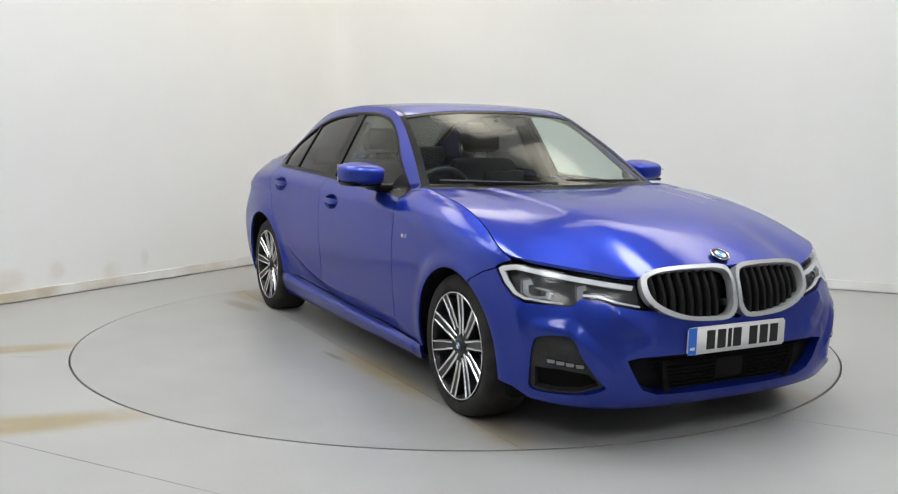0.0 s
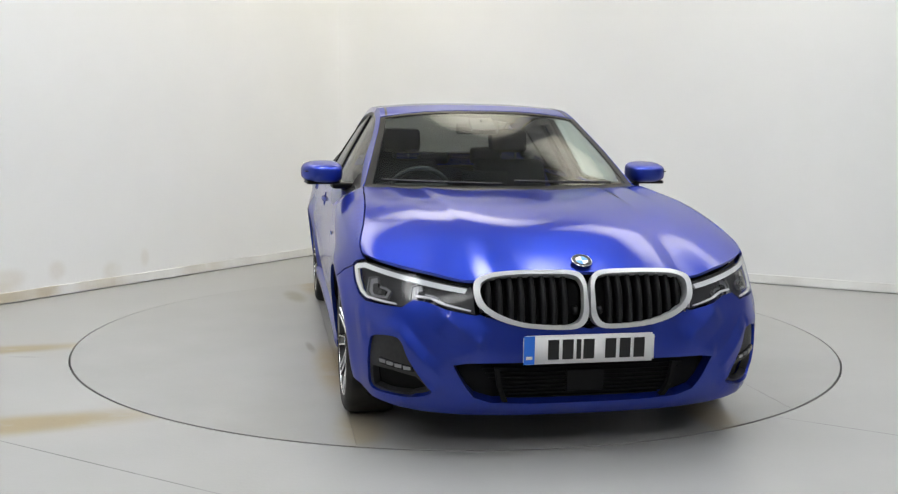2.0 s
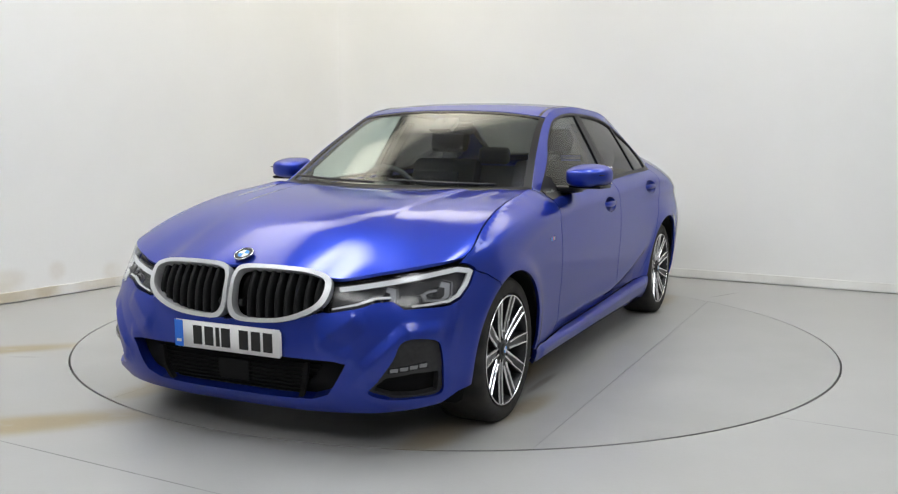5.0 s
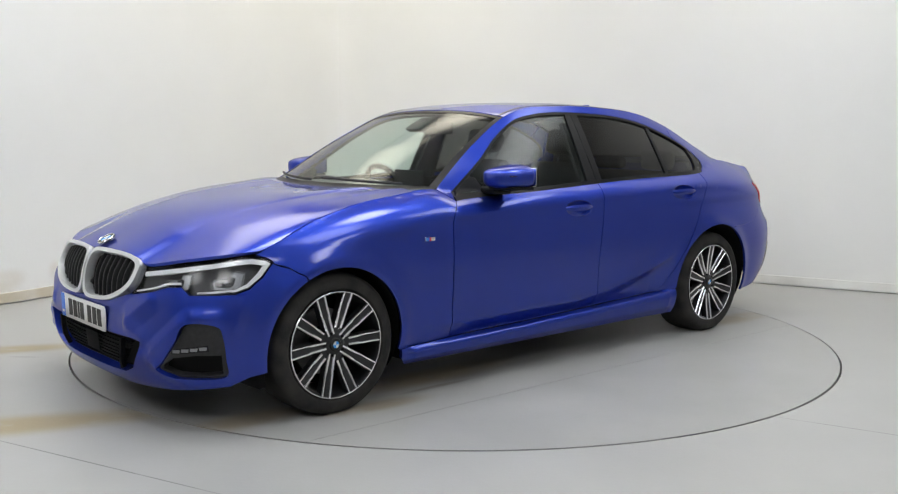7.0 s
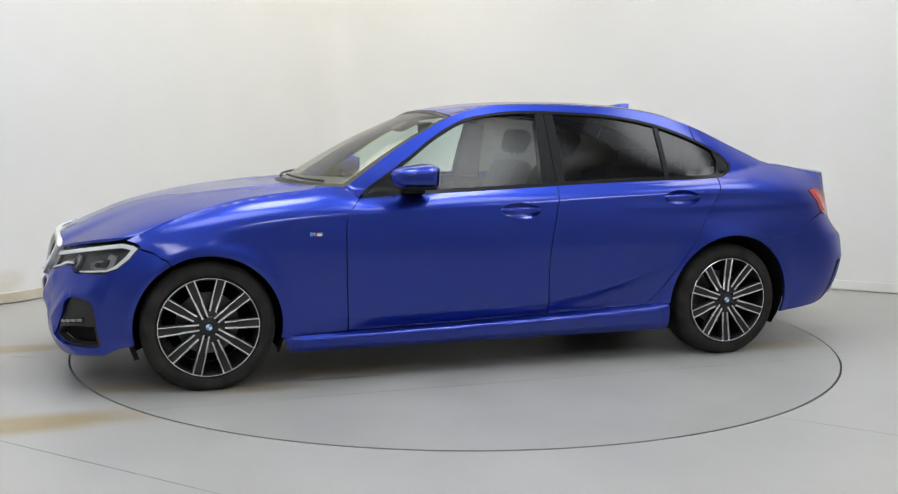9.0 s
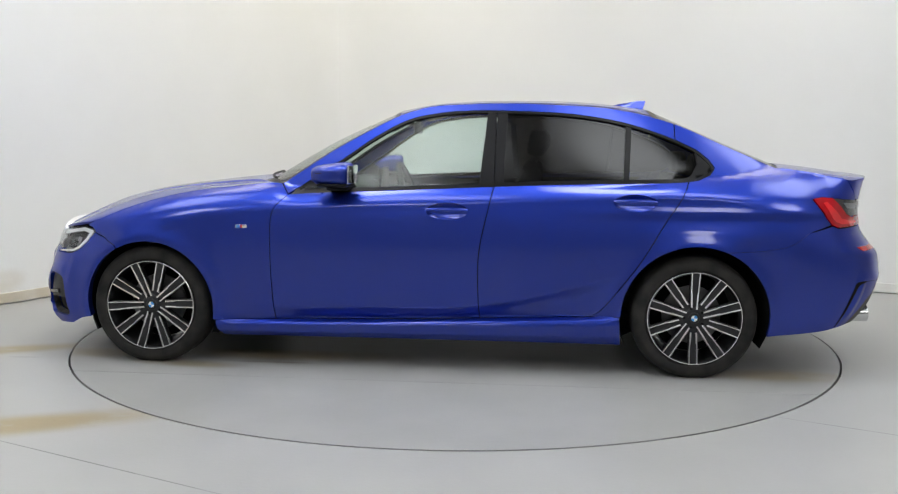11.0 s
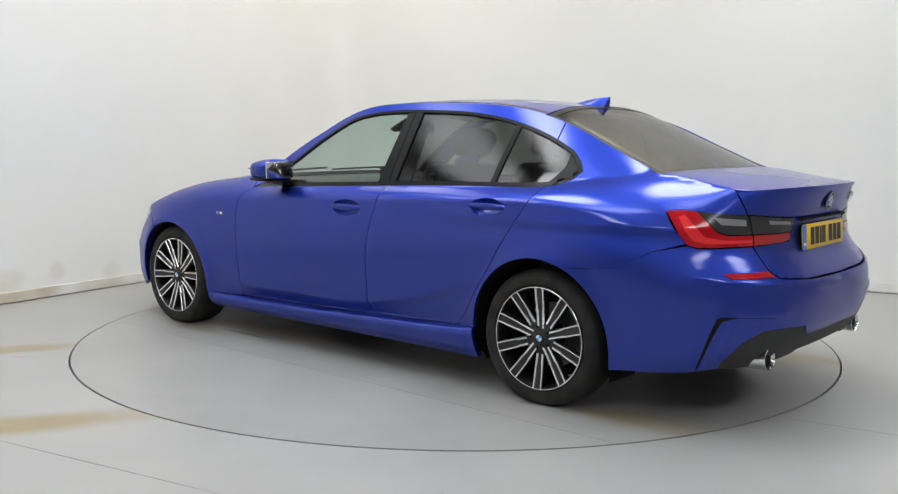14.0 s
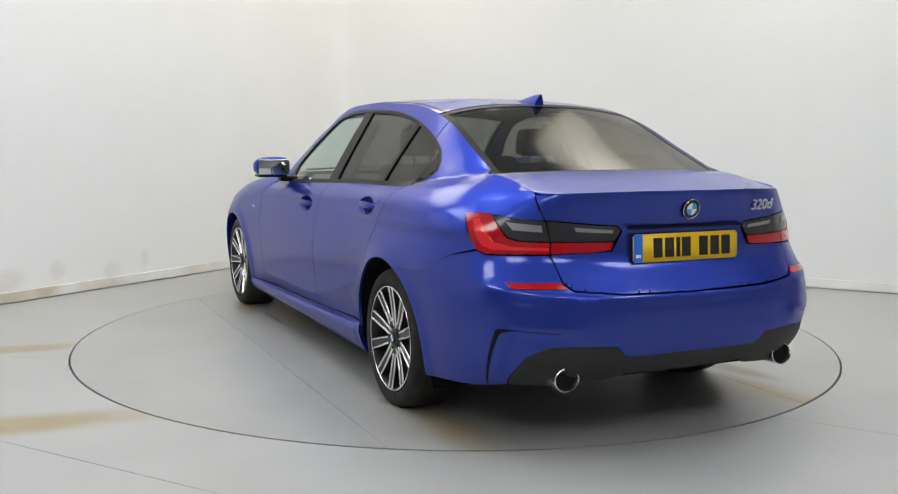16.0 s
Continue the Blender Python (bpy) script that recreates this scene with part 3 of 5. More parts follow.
def build_room():
    run = wall_run()
    n = len(run)
    tagged(finish(strip(run[:6], 0, HEIGHT, .15), "wall_west", WALL_W), "white painted studio wall with scuffs near the floor", "wall", kind="structure")
    tagged(finish(strip(run[5:], 0, HEIGHT, .15), "wall_north", WALL), "white painted studio wall", "wall", kind="structure")
    # unseen closing wall, kept grey to hold back light on the car's sides
    back = [run[-1], Vector((5.5, -7.0, 0)), Vector((2.5, -10.5, 0)), run[0]]
    tagged(finish(strip(back, 0, HEIGHT, .15), "wall_south", WALL_S, smooth=False), "unseen wall closing the studio, greyed to darken the car's reflections", "wall", kind="structure")
    # skirting: a board with a small chamfered top
    for name, seg in (("baseboard_west", run[:6]), ("baseboard_north", run[5:])):
        ob = tagged(finish(strip(seg, .009, .078, 0, .020), name, SKIRT_W if name.endswith("west") else SKIRT), "white painted skirting board", "skirting", kind="structure")
    lo = [q + Vector((0, 0, 0)) for q in run] + back[1:3]
    for name, z0, z1, mat, label in (("ceiling", HEIGHT, HEIGHT + .12, CEIL, "plain light grey ceiling"),):
        bm = bmesh.new()
        cx = sum((q for q in lo), Vector()) / len(lo)
        f = bm.faces.new([bm.verts.new((*(q + (q - cx).normalized() * .2).xy, z0)) for q in lo])
        r = bmesh.ops.extrude_face_region(bm, geom=[f])
        bmesh.ops.translate(bm, verts=[v for v in r["geom"] if isinstance(v, bmesh.types.BMVert)], vec=(0, 0, z1 - z0))
        bmesh.ops.recalc_face_normals(bm, faces=bm.faces[:])
        tagged(finish(bm, name, mat, smooth=False), label, "ceiling", kind="structure")
    # floor with a round opening for the turntable
    bm = bmesh.new()
    steps = 160
    inner = [bm.verts.new((TABLE_R * math.cos(2 * math.pi * k / steps), TABLE_R * math.sin(2 * math.pi * k / steps), 0)) for k in range(steps)]
    outer = [bm.verts.new((13 * math.cos(2 * math.pi * k / steps), 13 * math.sin(2 * math.pi * k / steps) - 2.5, 0)) for k in range(steps)]
    deep = [bm.verts.new((v.co.x, v.co.y, -.08)) for v in inner]
    for k in range(steps):
        j = (k + 1) % steps
        bm.faces.new((inner[k], outer[k], outer[j], inner[j]))
        bm.faces.new((deep[k], inner[k], inner[j], deep[j]))
    bm.normal_update()
    tagged(finish(bm, "floor", FLOOR, smooth=False), "light grey painted floor with brown tyre marks", "floor", kind="structure")
    tagged(finish(lathe([(0, -.08), (TABLE_R + .3, -.08), (TABLE_R + .3, -.12), (0, -.12)], 96, "z"), "pit_floor", GAP), "dark pit below the turntable", "floor", kind="structure")


TABLE_R = 2.2376


def build_turntable():
    disc = new("turntable")
    tagged(disc, "round grey painted turntable disc set flush in the floor", "turntable")
    r = TABLE_R - .011
    cuts = [-r, -.785, 1.21, r]
    for y0, y1 in zip(cuts, cuts[1:]):
        y0, y1 = y0 + (.0009 if y0 > -r else 0), y1 - (.0009 if y1 < r else 0)
        lim = lambda y: math.sqrt(max(r * r - y * y, 0))
        ring = []
        a0, a1 = math.asin(y0 / r), math.asin(y1 / r)
        ring += [(r * math.cos(a0 + (a1 - a0) * k / 60), r * math.sin(a0 + (a1 - a0) * k / 60)) for k in range(61)]
        ring += [(-r * math.cos(a1 + (a0 - a1) * k / 60), r * math.sin(a1 + (a0 - a1) * k / 60)) for k in range(61)]
        clean = [q for k, q in enumerate(ring) if math.dist(q, ring[k - 1]) > 1e-4]
        bm = bmesh.new()
        f = bm.faces.new([bm.verts.new((*q, 0)) for q in clean])
        bm.normal_update()
        if f.normal.z < 0:
            f.normal_flip()
        d = bmesh.ops.extrude_face_region(bm, geom=[f])
        bmesh.ops.translate(bm, verts=[v for v in d["geom"] if isinstance(v, bmesh.types.BMVert)], vec=(0, 0, -.05))
        bmesh.ops.recalc_face_normals(bm, faces=bm.faces[:])
        part("deck_plate", bm, DISC, disc, smooth=False)
    return disc


def light_panel(mat, w, d, name, label, group, places):
    first = None
    for x, y, turn in places:
        m = pose(x, y, HEIGHT - .001, 0, 0, turn)
        if first:
            copy_thing(first, m)
            continue
        first = lamp = tagged(new(name), label, "ceiling light", group)
        lamp.matrix_basis = m
        part("diffuser", box(-w, w, -d, d, -.052, -.045), mat, lamp, smooth=False)
        bm = bmesh.new()
        e = .04
        for x0, x1, y0, y1 in ((-w - e, -w, -d - e, d + e), (w, w + e, -d - e, d + e), (-w, w, -d - e, -d), (-w, w, d, d + e)):
            bmesh.ops.create_cube(bm, size=1, matrix=Matrix.Translation(((x0 + x1) / 2, (y0 + y1) / 2, -.03)) @ Matrix.Diagonal((x1 - x0, y1 - y0, .06, 1)))
        part("frame", bm, WHITE, lamp, smooth=False)


def build_lamps():
    """Soft light panels under the ceiling: warm ones along the far walls, cool ones round the turntable. Overhead and
    large ones are unseen, added as fill.
    """
    light_panel(LAMP_WARM, 1.15, .65, "ceiling_light", "warm white soft light panel under the ceiling", "warm ceiling lights", [(-2.0, 1.55, 58), (-.12, 2.72, -27), (2.35, 1.45, -27)])
    light_panel(LAMP, 1.15, .8, "ceiling_light", "cool white soft light panel under the ceiling", "cool ceiling lights", [(3.4, -.2, 90), (1.6, -2.3, -10), (-1.1, -2.4, 0), (-3.0, -.9, 60)])
    # added fill, placed where the car's panels do not mirror it
    light_panel(FILL_TOP, .8, .6, "overhead_fill", "unseen white panel added above the turntable to light the car", "overhead lights", [(-.95, -.8, 90), (.95, -.8, 90)])
    # added fill out of view, near and behind the camera
    light_panel(FILL_BIG, 1.2, .75, "large_fill", "large unseen white panel added under the ceiling as fill light", "large ceiling lights", [(-3.9, -4.6, 60), (-1.7, -6.6, 0), (1.9, -6.6, 0), (4.2, -4.0, 90)])

# ---- the car ----
def on_side(x, z):
    return np.stack([x, side_y(x, z), z], -1)


def on_sill(x, z):
    """The side skirt: a ledge that stands out below the doors and rounds in underneath."""
    t = np.clip((z - .155) / (sill_top(x) - .155), 0, 1)
    return np.stack([x, side_y(x, z) + .030 * np.clip((1 - t) / .28, 0, 1) ** .7 * np.clip(t / .5 + .35, 0, 1) * np.clip((1.10 - np.abs(x)) / .12, .2, 1), z], -1)


def arc(a, r, d0, d1, n=18):
    """Part of a wheel arch's edge round axle a, from d0 to d1 degrees."""
    return [(a + r * math.cos(radians(d0 + (d1 - d0) * k / n)), HUB_Z + r * math.sin(radians(d0 + (d1 - d0) * k / n))) for k in range(n + 1)]


def along(f, x0, x1, n=24, dz=0.0):
    return [(x0 + (x1 - x0) * k / n, float(f(x0 + (x1 - x0) * k / n)) + dz) for k in range(n + 1)]


def to_u(pts):
    """Side points (x, z) as (u, z)."""
    return [(float(turn_u(x, side_y(x, z))), z) for x, z in pts]


ARCH, ARCH_REAR = .347, .372
door_top = spline((.683, .906), (.55, .915), (.32, .926), (0, .940), (-.38, .958), (-.83, .977), (-1.36, .993), (-1.42, .998))
front_gap = rounded([(.683, .905), (.722, .868), (.748, .832), (.763, .76), (.763, .5), (.750, .250)], 5, False)
mid_gap = rounded([(-.396, .957), (-.372, .85), (-.335, .68), (-.322, .55), (-.325, .40), (-.332, .277)], 5, False)
rear_gap = rounded([(-1.385, .994), (-1.335, .90), (-1.262, .79), (-1.15, .60), (-1.055, .465), (-.985, .37), (-.94, .322), (-.895, .302)], 5, False)
win_top = rounded([(.655, .918), (.60, .955), (.39, 1.095), (.252, 1.194), (.08, 1.288), (-.075, 1.324), (-.235, 1.340), (-.43, 1.342), (-.70, 1.333), (-.88, 1.316), (-1.05, 1.286), (-1.196, 1.245), (-1.325, 1.197), (-1.428, 1.148), (-1.483, 1.102), (-1.511, 1.065), (-1.488, 1.040), (-1.42, 1.010)], 5, False)
BELT_TRIM = .020


def to_x(pts):
    """Points (u, z) as side points (x, z)."""
    q = np.array(pts, float)
    return [(float(p[0]), float(p[2])) for p in round_body(q[:, 0], q[:, 1])]


def oval(x0, z0, a, b, n=28):
    return [(x0 + a * math.cos(2 * math.pi * k / n), z0 + b * math.sin(2 * math.pi * k / n)) for k in range(n)]


HANDLES = {"front": (-.160, .834), "rear": (-1.115, .889)}


def side_panels(car):
    made = {}
    for flip in (False, True):
        def side(name, poly, mat=PAINT, parent=car, label="", depth=.014, offset=0.0, cell=.013, holes=()):
            return part(name, sheet(poly, on_side, cell, cell, depth, offset, flip, holes), mat, parent, label)
        g = .0024
        # front wing: bonnet edge, shut line, arch, joint with the bumper
        wing = along(belt_z, 1.735, .738, 60, -.0005) + [(x + g, z) for x, z in front_gap] + [(1.070, .237)] + arc(AXLE, ARCH, 191, 62, 26)
        wing += [(1.602, .634), (1.640, .653), (1.665, .672)] + to_x([(.860, .692), (.866, .702), (.902, .717), (.960, .727)])
        side("front_wing", wing, label="blue front wing with wheel arch")
        for key, name, poly in (
                ("front", "front_door", [(x - g, z) for x, z in front_gap] + along(sill_top, .746, -.330, 20, g) + [(x + g, z) for x, z in mid_gap[::-1]] + along(door_top, -.392, .672, 30, -.001)),
                ("rear", "rear_door", [(x - g, z) for x, z in mid_gap] + along(sill_top, -.336, -.890, 16, g) + [(x + g, z) for x, z in rear_gap[::-1]] + along(door_top, -1.378, -.402, 24, -.001))):
            made[key, flip] = side(name, poly, label="blue " + name.replace("_", " "), holes=[oval(*HANDLES[key], .108, .043)])
        # rear quarter with the rear pillar
        quarter = [(x - g, z) for x, z in rear_gap] + [(-.96, .302), (-1.050, .306)] + arc(-AXLE, ARCH_REAR, 2, 112.5, 24)
        quarter += rounded([(-1.572, .6535), (-1.75, .664), (-1.88, .690), (-1.975, .752)], 5, False) + to_x([(-1.300, .790), (-1.250, .83), (-1.200, .918), (-1.29, .927), (-1.40, .919), (-1.60, .908), (-1.668, .906), (-1.650, .934), (-1.607, 1.0)])
        quarter += along(belt_z, -2.195, -1.87, 14) + along(rail_z, -1.852, -1.336, 16) + [(-1.336, 1.208), (-1.441, 1.157), (-1.499, 1.109), (-1.530, 1.065), (-1.501, 1.028), (-1.44, 1.002), (-1.40, .996)]
        side("rear_quarter", quarter, label="blue rear quarter panel with rear pillar")
        # roof rail and windscreen pillar
        outer = beside(win_top, -.013)
        keep = [q for q in outer if q[0] > -1.338]
        foot = [(.684, .910)] + [tuple(q) for q in keep if q[0] < .662]
        head = [(min(x + .062 * math.exp(-(max(.5 - x, 0) / .45) ** 2), .733), 0) for x, z in foot]
        head = [(x, float(rail_z(x))) for x, _ in head]
        part("roof_rail", ribbon(foot, head, on_side, 0, .012, flip, 5), PAINT, car, "blue roof rail and windscreen pillar")
        sill = along(sill_top, 1.068, -1.045, 40, -.003) + [(-1.058, .158)] + [(1.03, .158), (1.062, .19)]
        part("sill", sheet(sill, on_sill, .013, .008, .022, .004, flip), PAINT, car, "blue side skirt")
        # black trim round the windows
        trim = part("window_trim", ribbon(win_top, outer + 0, on_side, -.002, .012, flip), BLACK, car, "black window surround")
        part("belt_trim", ribbon(along(door_top, .672, -1.42, 40, 0), along(door_top, .652, -1.415, 40, BELT_TRIM), on_side, -.001, .012, flip), BLACK, car, "black strip below the windows")
        part("corner_trim", sheet([(-1.375, 1.006), (-1.405, 1.035), (-1.437, 1.085), (-1.432, 1.143), (-1.483, 1.101), (-1.510, 1.065), (-1.488, 1.041), (-1.42, 1.010)], on_side, .02, .02, .008, -.003, flip), BLACK, trim)
        part("door_pillar", sheet([(-.350, 1.341), (-.398, 1.342), (-.393, .961), (-.318, .962)], on_side, .02, .03, .01, -.004, flip), BLACK, car, "black door pillar")
        part("rear_door_pillar", sheet([(-.402, 1.342), (-.455, 1.341), (-.445, .968), (-.397, .961)], on_side, .02, .03, .01, -.004, flip), BLACK, car, "black door pillar")
        part("window_divider", sheet([(-1.078, 1.279), (-1.108, 1.270), (-1.085, .990), (-1.057, .988)], on_side, .02, .03, .01, -.005, flip), BLACK, car)
        part("front_corner_trim", sheet([(.650, .921), (.50, 1.021), (.47, 1.005), (.44, .928), (.55, .920)], on_side, .03, .03, .01, -.003, flip), BLACK, car, "black triangle at the window's front corner")
        low = lambda x: door_top(x) + .010
        glass = [q for q in win_top if q[0] > -.35] + [(-.360, 1.341)] + along(low, -.352, .62, 20)
        side("front_window", glass, CLEAR, label="clear front door window", depth=.004, offset=-.012, cell=.05)
        glass = [(-.437, 1.341)] + [q for q in win_top if -1.09 < q[0] < -.44] + [(-1.095, 1.2725)] + along(low, -1.075, -.434, 16)
        side("rear_window", glass, TINT, label="dark tinted rear door window", depth=.004, offset=-.012, cell=.05)
        glass = [(-1.106, 1.2695)] + [q for q in win_top if q[0] < -1.108] + along(low, -1.385, -1.088, 8)
        side("quarter_window", glass, TINT, label="dark tinted quarter window", depth=.004, offset=-.012, cell=.05)
    return made


def across(a0, a1, v, n=2):
    return [(a0, -v), (a0, v), (a1, v), (a1, -v)]


def top_panels(car):
    part("bonnet", sheet(across(.006, .985, .996), top, .012, .018, .014), PAINT, car, "blue bonnet with two raised ridges")
    part("windscreen", sheet(across(1.0, 1.985, .955), top, .05, .05, .004, -.004), CLEAR, car, "clear windscreen")
    part("windscreen_frame", sheet(across(.985, 2.0, .999), top, .03, .04, .01, -.002, holes=[across(1.035, 1.965, .945)]), BLACK, car, "black windscreen surround")
    part("roof", sheet(across(2.003, 2.985, .997), top, .04, .05, .014), PAINT, car, "blue roof")
    for s in (-1, 1):
        steps = [2.004 + .98 * k / 24 for k in range(25)]
        part("roof_channel", ribbon([(a, s * .925) for a in steps], [(a, s * .948) for a in steps], top, .0015, .004), BLACK, car, "thin black roof channel strip")
    part("rear_screen", sheet(across(3.0, 4.0, .955), top, .05, .05, .004, -.004), REARGLASS, car, "dark rear screen")
    part("rear_screen_frame", sheet(across(2.99, 4.005, .999), top, .03, .04, .01, -.002, holes=[across(3.03, 3.985, .94)]), BLACK, car, "black rear screen surround")


def nose(z, y):
    """u of the point of the nose at height z and y from the middle."""
    x = np.linspace(1.45, float(nose_x(z)), 400)
    w = side_y(x, np.full(400, z))
    k = int(np.argmin(np.abs(w - y)))
    return float(turn_u(x[k], w[k]))


LAMP_LINE = [(1.668, .657), (1.32, .690), (.985, .722), (.905, .712), (.868, .696), (.916, .64), (.985, .595), (1.06, .575), (1.325, .570), (1.38, .601), (1.47, .596), (1.56, .575), (1.712, .554)]
KIDNEY = [(2.14, 0.672), (2.0909, 0.704), (1.9703, 0.71), (1.8078, 0.706), (1.7158, 0.694), (1.672, 0.664), (1.7113, 0.59), (1.8006, 0.54), (1.9256, 0.507), (2.065, 0.496), (2.15, 0.502), (2.18, 0.545), (2.165, 0.62)]
KIDNEY_IN = [(2.1331, 0.6581), (2.0874, 0.6901), (1.9703, 0.6961), (1.83, 0.6929), (1.7436, 0.6825), (1.7041, 0.6566), (1.7427, 0.5941), (1.8215, 0.5531), (1.9326, 0.5226), (2.0608, 0.5108), (2.1317, 0.5168), (2.1566, 0.5516), (2.1502, 0.6118)]
FOG = [(1.33, .452), (1.16, .447), (1.12, .40), (1.105, .30), (1.112, .230), (1.26, .221), (1.42, .226), (1.520, .250), (1.49, .287), (1.40, .378)]


def down_the_middle(f, z0, z1, n=10):
    return [(float(f(z0 + (z1 - z0) * k / n)), z0 + (z1 - z0) * k / n) for k in range(n + 1)]


def to_segment(u, z, a, b):
    """Distance from a run a-b, and how far below it a point lies."""
    d = np.array(b) - np.array(a)
    t = np.clip(((u - a[0]) * d[0] + (z - a[1]) * d[1]) / (d @ d), 0, 1)
    return np.hypot(u - a[0] - t * d[0], z - a[1] - t * d[1]), t


def fold(u, z, a, b, high, wide):
    """A crisp fold along a-b that fades at its ends."""
    d, t = to_segment(u, z, a, b)
    return high * np.maximum(1 - d / wide, 0) * np.clip(np.minimum(t, 1 - t) * 5 + .25, 0, 1)


def front_skin(u, z):
    P = round_body(u, z)
    lift = fold(u, z, (1.54, .560), (1.78, .43), .013, .07) + fold(u, z, (1.78, .43), (1.60, .375), .010, .05)
    lift = lift + fold(u, z, (1.10, .475), (1.33, .475), .012, .045) + fold(u, z, (1.33, .475), (1.58, .31), .014, .05) + fold(u, z, (1.58, .285), (1.30, .19), .012, .04)
    lift = lift + fold(u, z, (1.00, .56), (1.07, .40), .006, .05)
    k = np.clip((P[..., 0] - 1.6) / .5, 0, 1)
    P[..., 0] += lift * (.35 + .65 * k)
    P[..., 1] += lift * (1 - k) * .9
    return P


def rear_skin(u, z):
    P = round_body(u, z)
    lift = fold(u, z, (-1.42, .30), (-1.52, .515), .014, .06) + fold(u, z, (-1.50, .515), (-1.95, .505), .010, .05) + fold(u, z, (-1.30, .655), (-1.90, .630), .010, .035) + fold(u, z, (-1.90, .630), (-2.46, .612), .010, .035)
    k = np.clip((-P[..., 0] - 1.8) / .5, 0, 1)
    P[..., 0] -= lift * (.35 + .65 * k)
    P[..., 1] += lift * (1 - k) * .9
    return P


def front_end(car):
    kid_low = [(2.150, .499), (2.065, .493), (1.926, .504), (1.80, .536), (1.735, .552)]
    lamp_low = [(1.712, .549), (1.56, .570), (1.47, .591), (1.382, .596), (1.325, .565), (1.06, .570), (.985, .590), (.913, .636), (.866, .690)]
    seam = to_u([(1.668, .668), (1.642, .649), (1.604, .630)])
    rim = to_u(arc(AXLE, ARCH, 61, -12, 16))
    under = [(.99, .222), (1.10, .185), (1.45, .163), (1.80, .152)]
    intake = [(1.98, .204), (1.79, .211), (1.72, .236), (1.635, .363), (1.70, .371)]
    bumper = down_the_middle(nose_x, .375, .500) + kid_low + lamp_low + seam + rim + under + down_the_middle(nose_x, .148, .203, 4) + intake
    fog = rounded(FOG, 4)
    part("front_bumper", sheet(bumper, front_skin, .013, .013, .045, 0, False, [fog], True), PAINT, car, "blue front bumper")
    low = [(1.98, .168), (1.76, .172), (1.655, .205), (1.555, .365), (1.63, .395)]
    grid = part("lower_intake", sheet(low + down_the_middle(nose_x, .398, .168), round_body, .03, .03, 0, -.05, False, (), True), DARK, car, "black lower intake")
    for k in range(8):
        z = .205 + k * .019
        y = .30 + .11 * k / 7
        run = [(nose(z, y * j / 10), z) for j in range(11)]
        part("mesh_bar", sheet(run + [(u, z + .005) for u, _ in run[::-1]], round_body, .06, .02, .010, -.036, False, (), True), DARK, grid)
    for flip in (False, True):
        def nosepart(name, poly, mat, label="", depth=.014, offset=0.0, cell=.02, parent=car, holes=()):
            return part(name, sheet(poly, round_body, cell, cell, depth, offset, flip, holes), mat, parent, label)
        ring = nosepart("grille_frame", rounded(KIDNEY, 4), SATIN, "satin chrome kidney grille frame", .04, .017, .012, holes=[rounded(KIDNEY_IN, 4)])
        nosepart("grille_back", rounded(KIDNEY_IN, 4), DARK, offset=-.05, depth=0, cell=.03)
        bounds = rounded(KIDNEY_IN, 8)
        for k in range(9):
            y = .048 + k * .0415
            near = [q[1] for q in bounds if abs(q[0] - nose(.60, y)) < .02]
            if len(near) < 2:
                continue
            z0, z1 = min(near) - .004, max(near) + .004
            bm = bmesh.new()
            rows = []
            for j in range(7):
                z = z0 + (z1 - z0) * j / 6
                yy = np.array([y])
                x = float(front_x(yy, np.array([z]))[0]) - .012 + .010 * math.sin(math.pi * j / 6)
                rows.append([bm.verts.new((x + dx, (y + dy) * (-1 if flip else 1), z)) for dx, dy in ((-.04, -.012), (-.004, -.009), (.000, -.005), (.000, .005), (-.004, .009), (-.04, .012))])
            for a, b in zip(rows, rows[1:]):
                for i in range(5):
                    bm.faces.new((a[i], a[i + 1], b[i + 1], b[i]))
            bmesh.ops.recalc_face_normals(bm, faces=bm.faces[:])
            part("grille_slat", bm, SLAT, ring)
        # lamp: dark housing, bright strips, two angular reflectors under one clear lens
        lamp = nosepart("headlight", LAMP_LINE, LENS, "clear headlight with dark housing", .03, 0.0, .02)
        nosepart("housing", LAMP_LINE, HOUSING, offset=-.04, depth=0, cell=.03, parent=lamp)
        bar = [(1.645, .645), (1.32, .680), (1.10, .702), (.985, .713), (.905, .703), (.878, .692), (.925, .640), (.99, .600), (1.06, .582), (1.28, .573), (1.28, .580), (1.06, .592), (1.00, .612), (.945, .655), (.92, .685), (.985, .694), (1.10, .684), (1.32, .662), (1.64, .628)]
        nosepart("light_bar", bar, LIGHT_BAR, "bright strip round the lamp's outer end", .010, -.003, .02, lamp)
        bar = [(1.385, .607), (1.47, .603), (1.56, .582), (1.69, .563), (1.69, .569), (1.56, .590), (1.475, .611), (1.39, .615)]
        nosepart("lower_strip", bar, LIGHT_BAR, "", .010, -.003, .02, lamp)
        for cu, cz, s in ((1.12, .630, 1.0), (1.43, .620, .85)):
            hexa = [(cu - .095 * s, cz + .026), (cu - .04 * s, cz + .036), (cu - .02 * s, cz + .008), (cu + .05 * s, cz + .004), (cu + .085 * s, cz - .006), (cu + .070 * s, cz - .032), (cu - .050 * s, cz - .036), (cu - .085 * s, cz - .02)]
            nosepart("reflector", hexa, SILVER_LENS, "", .02, -.024, .02, lamp)
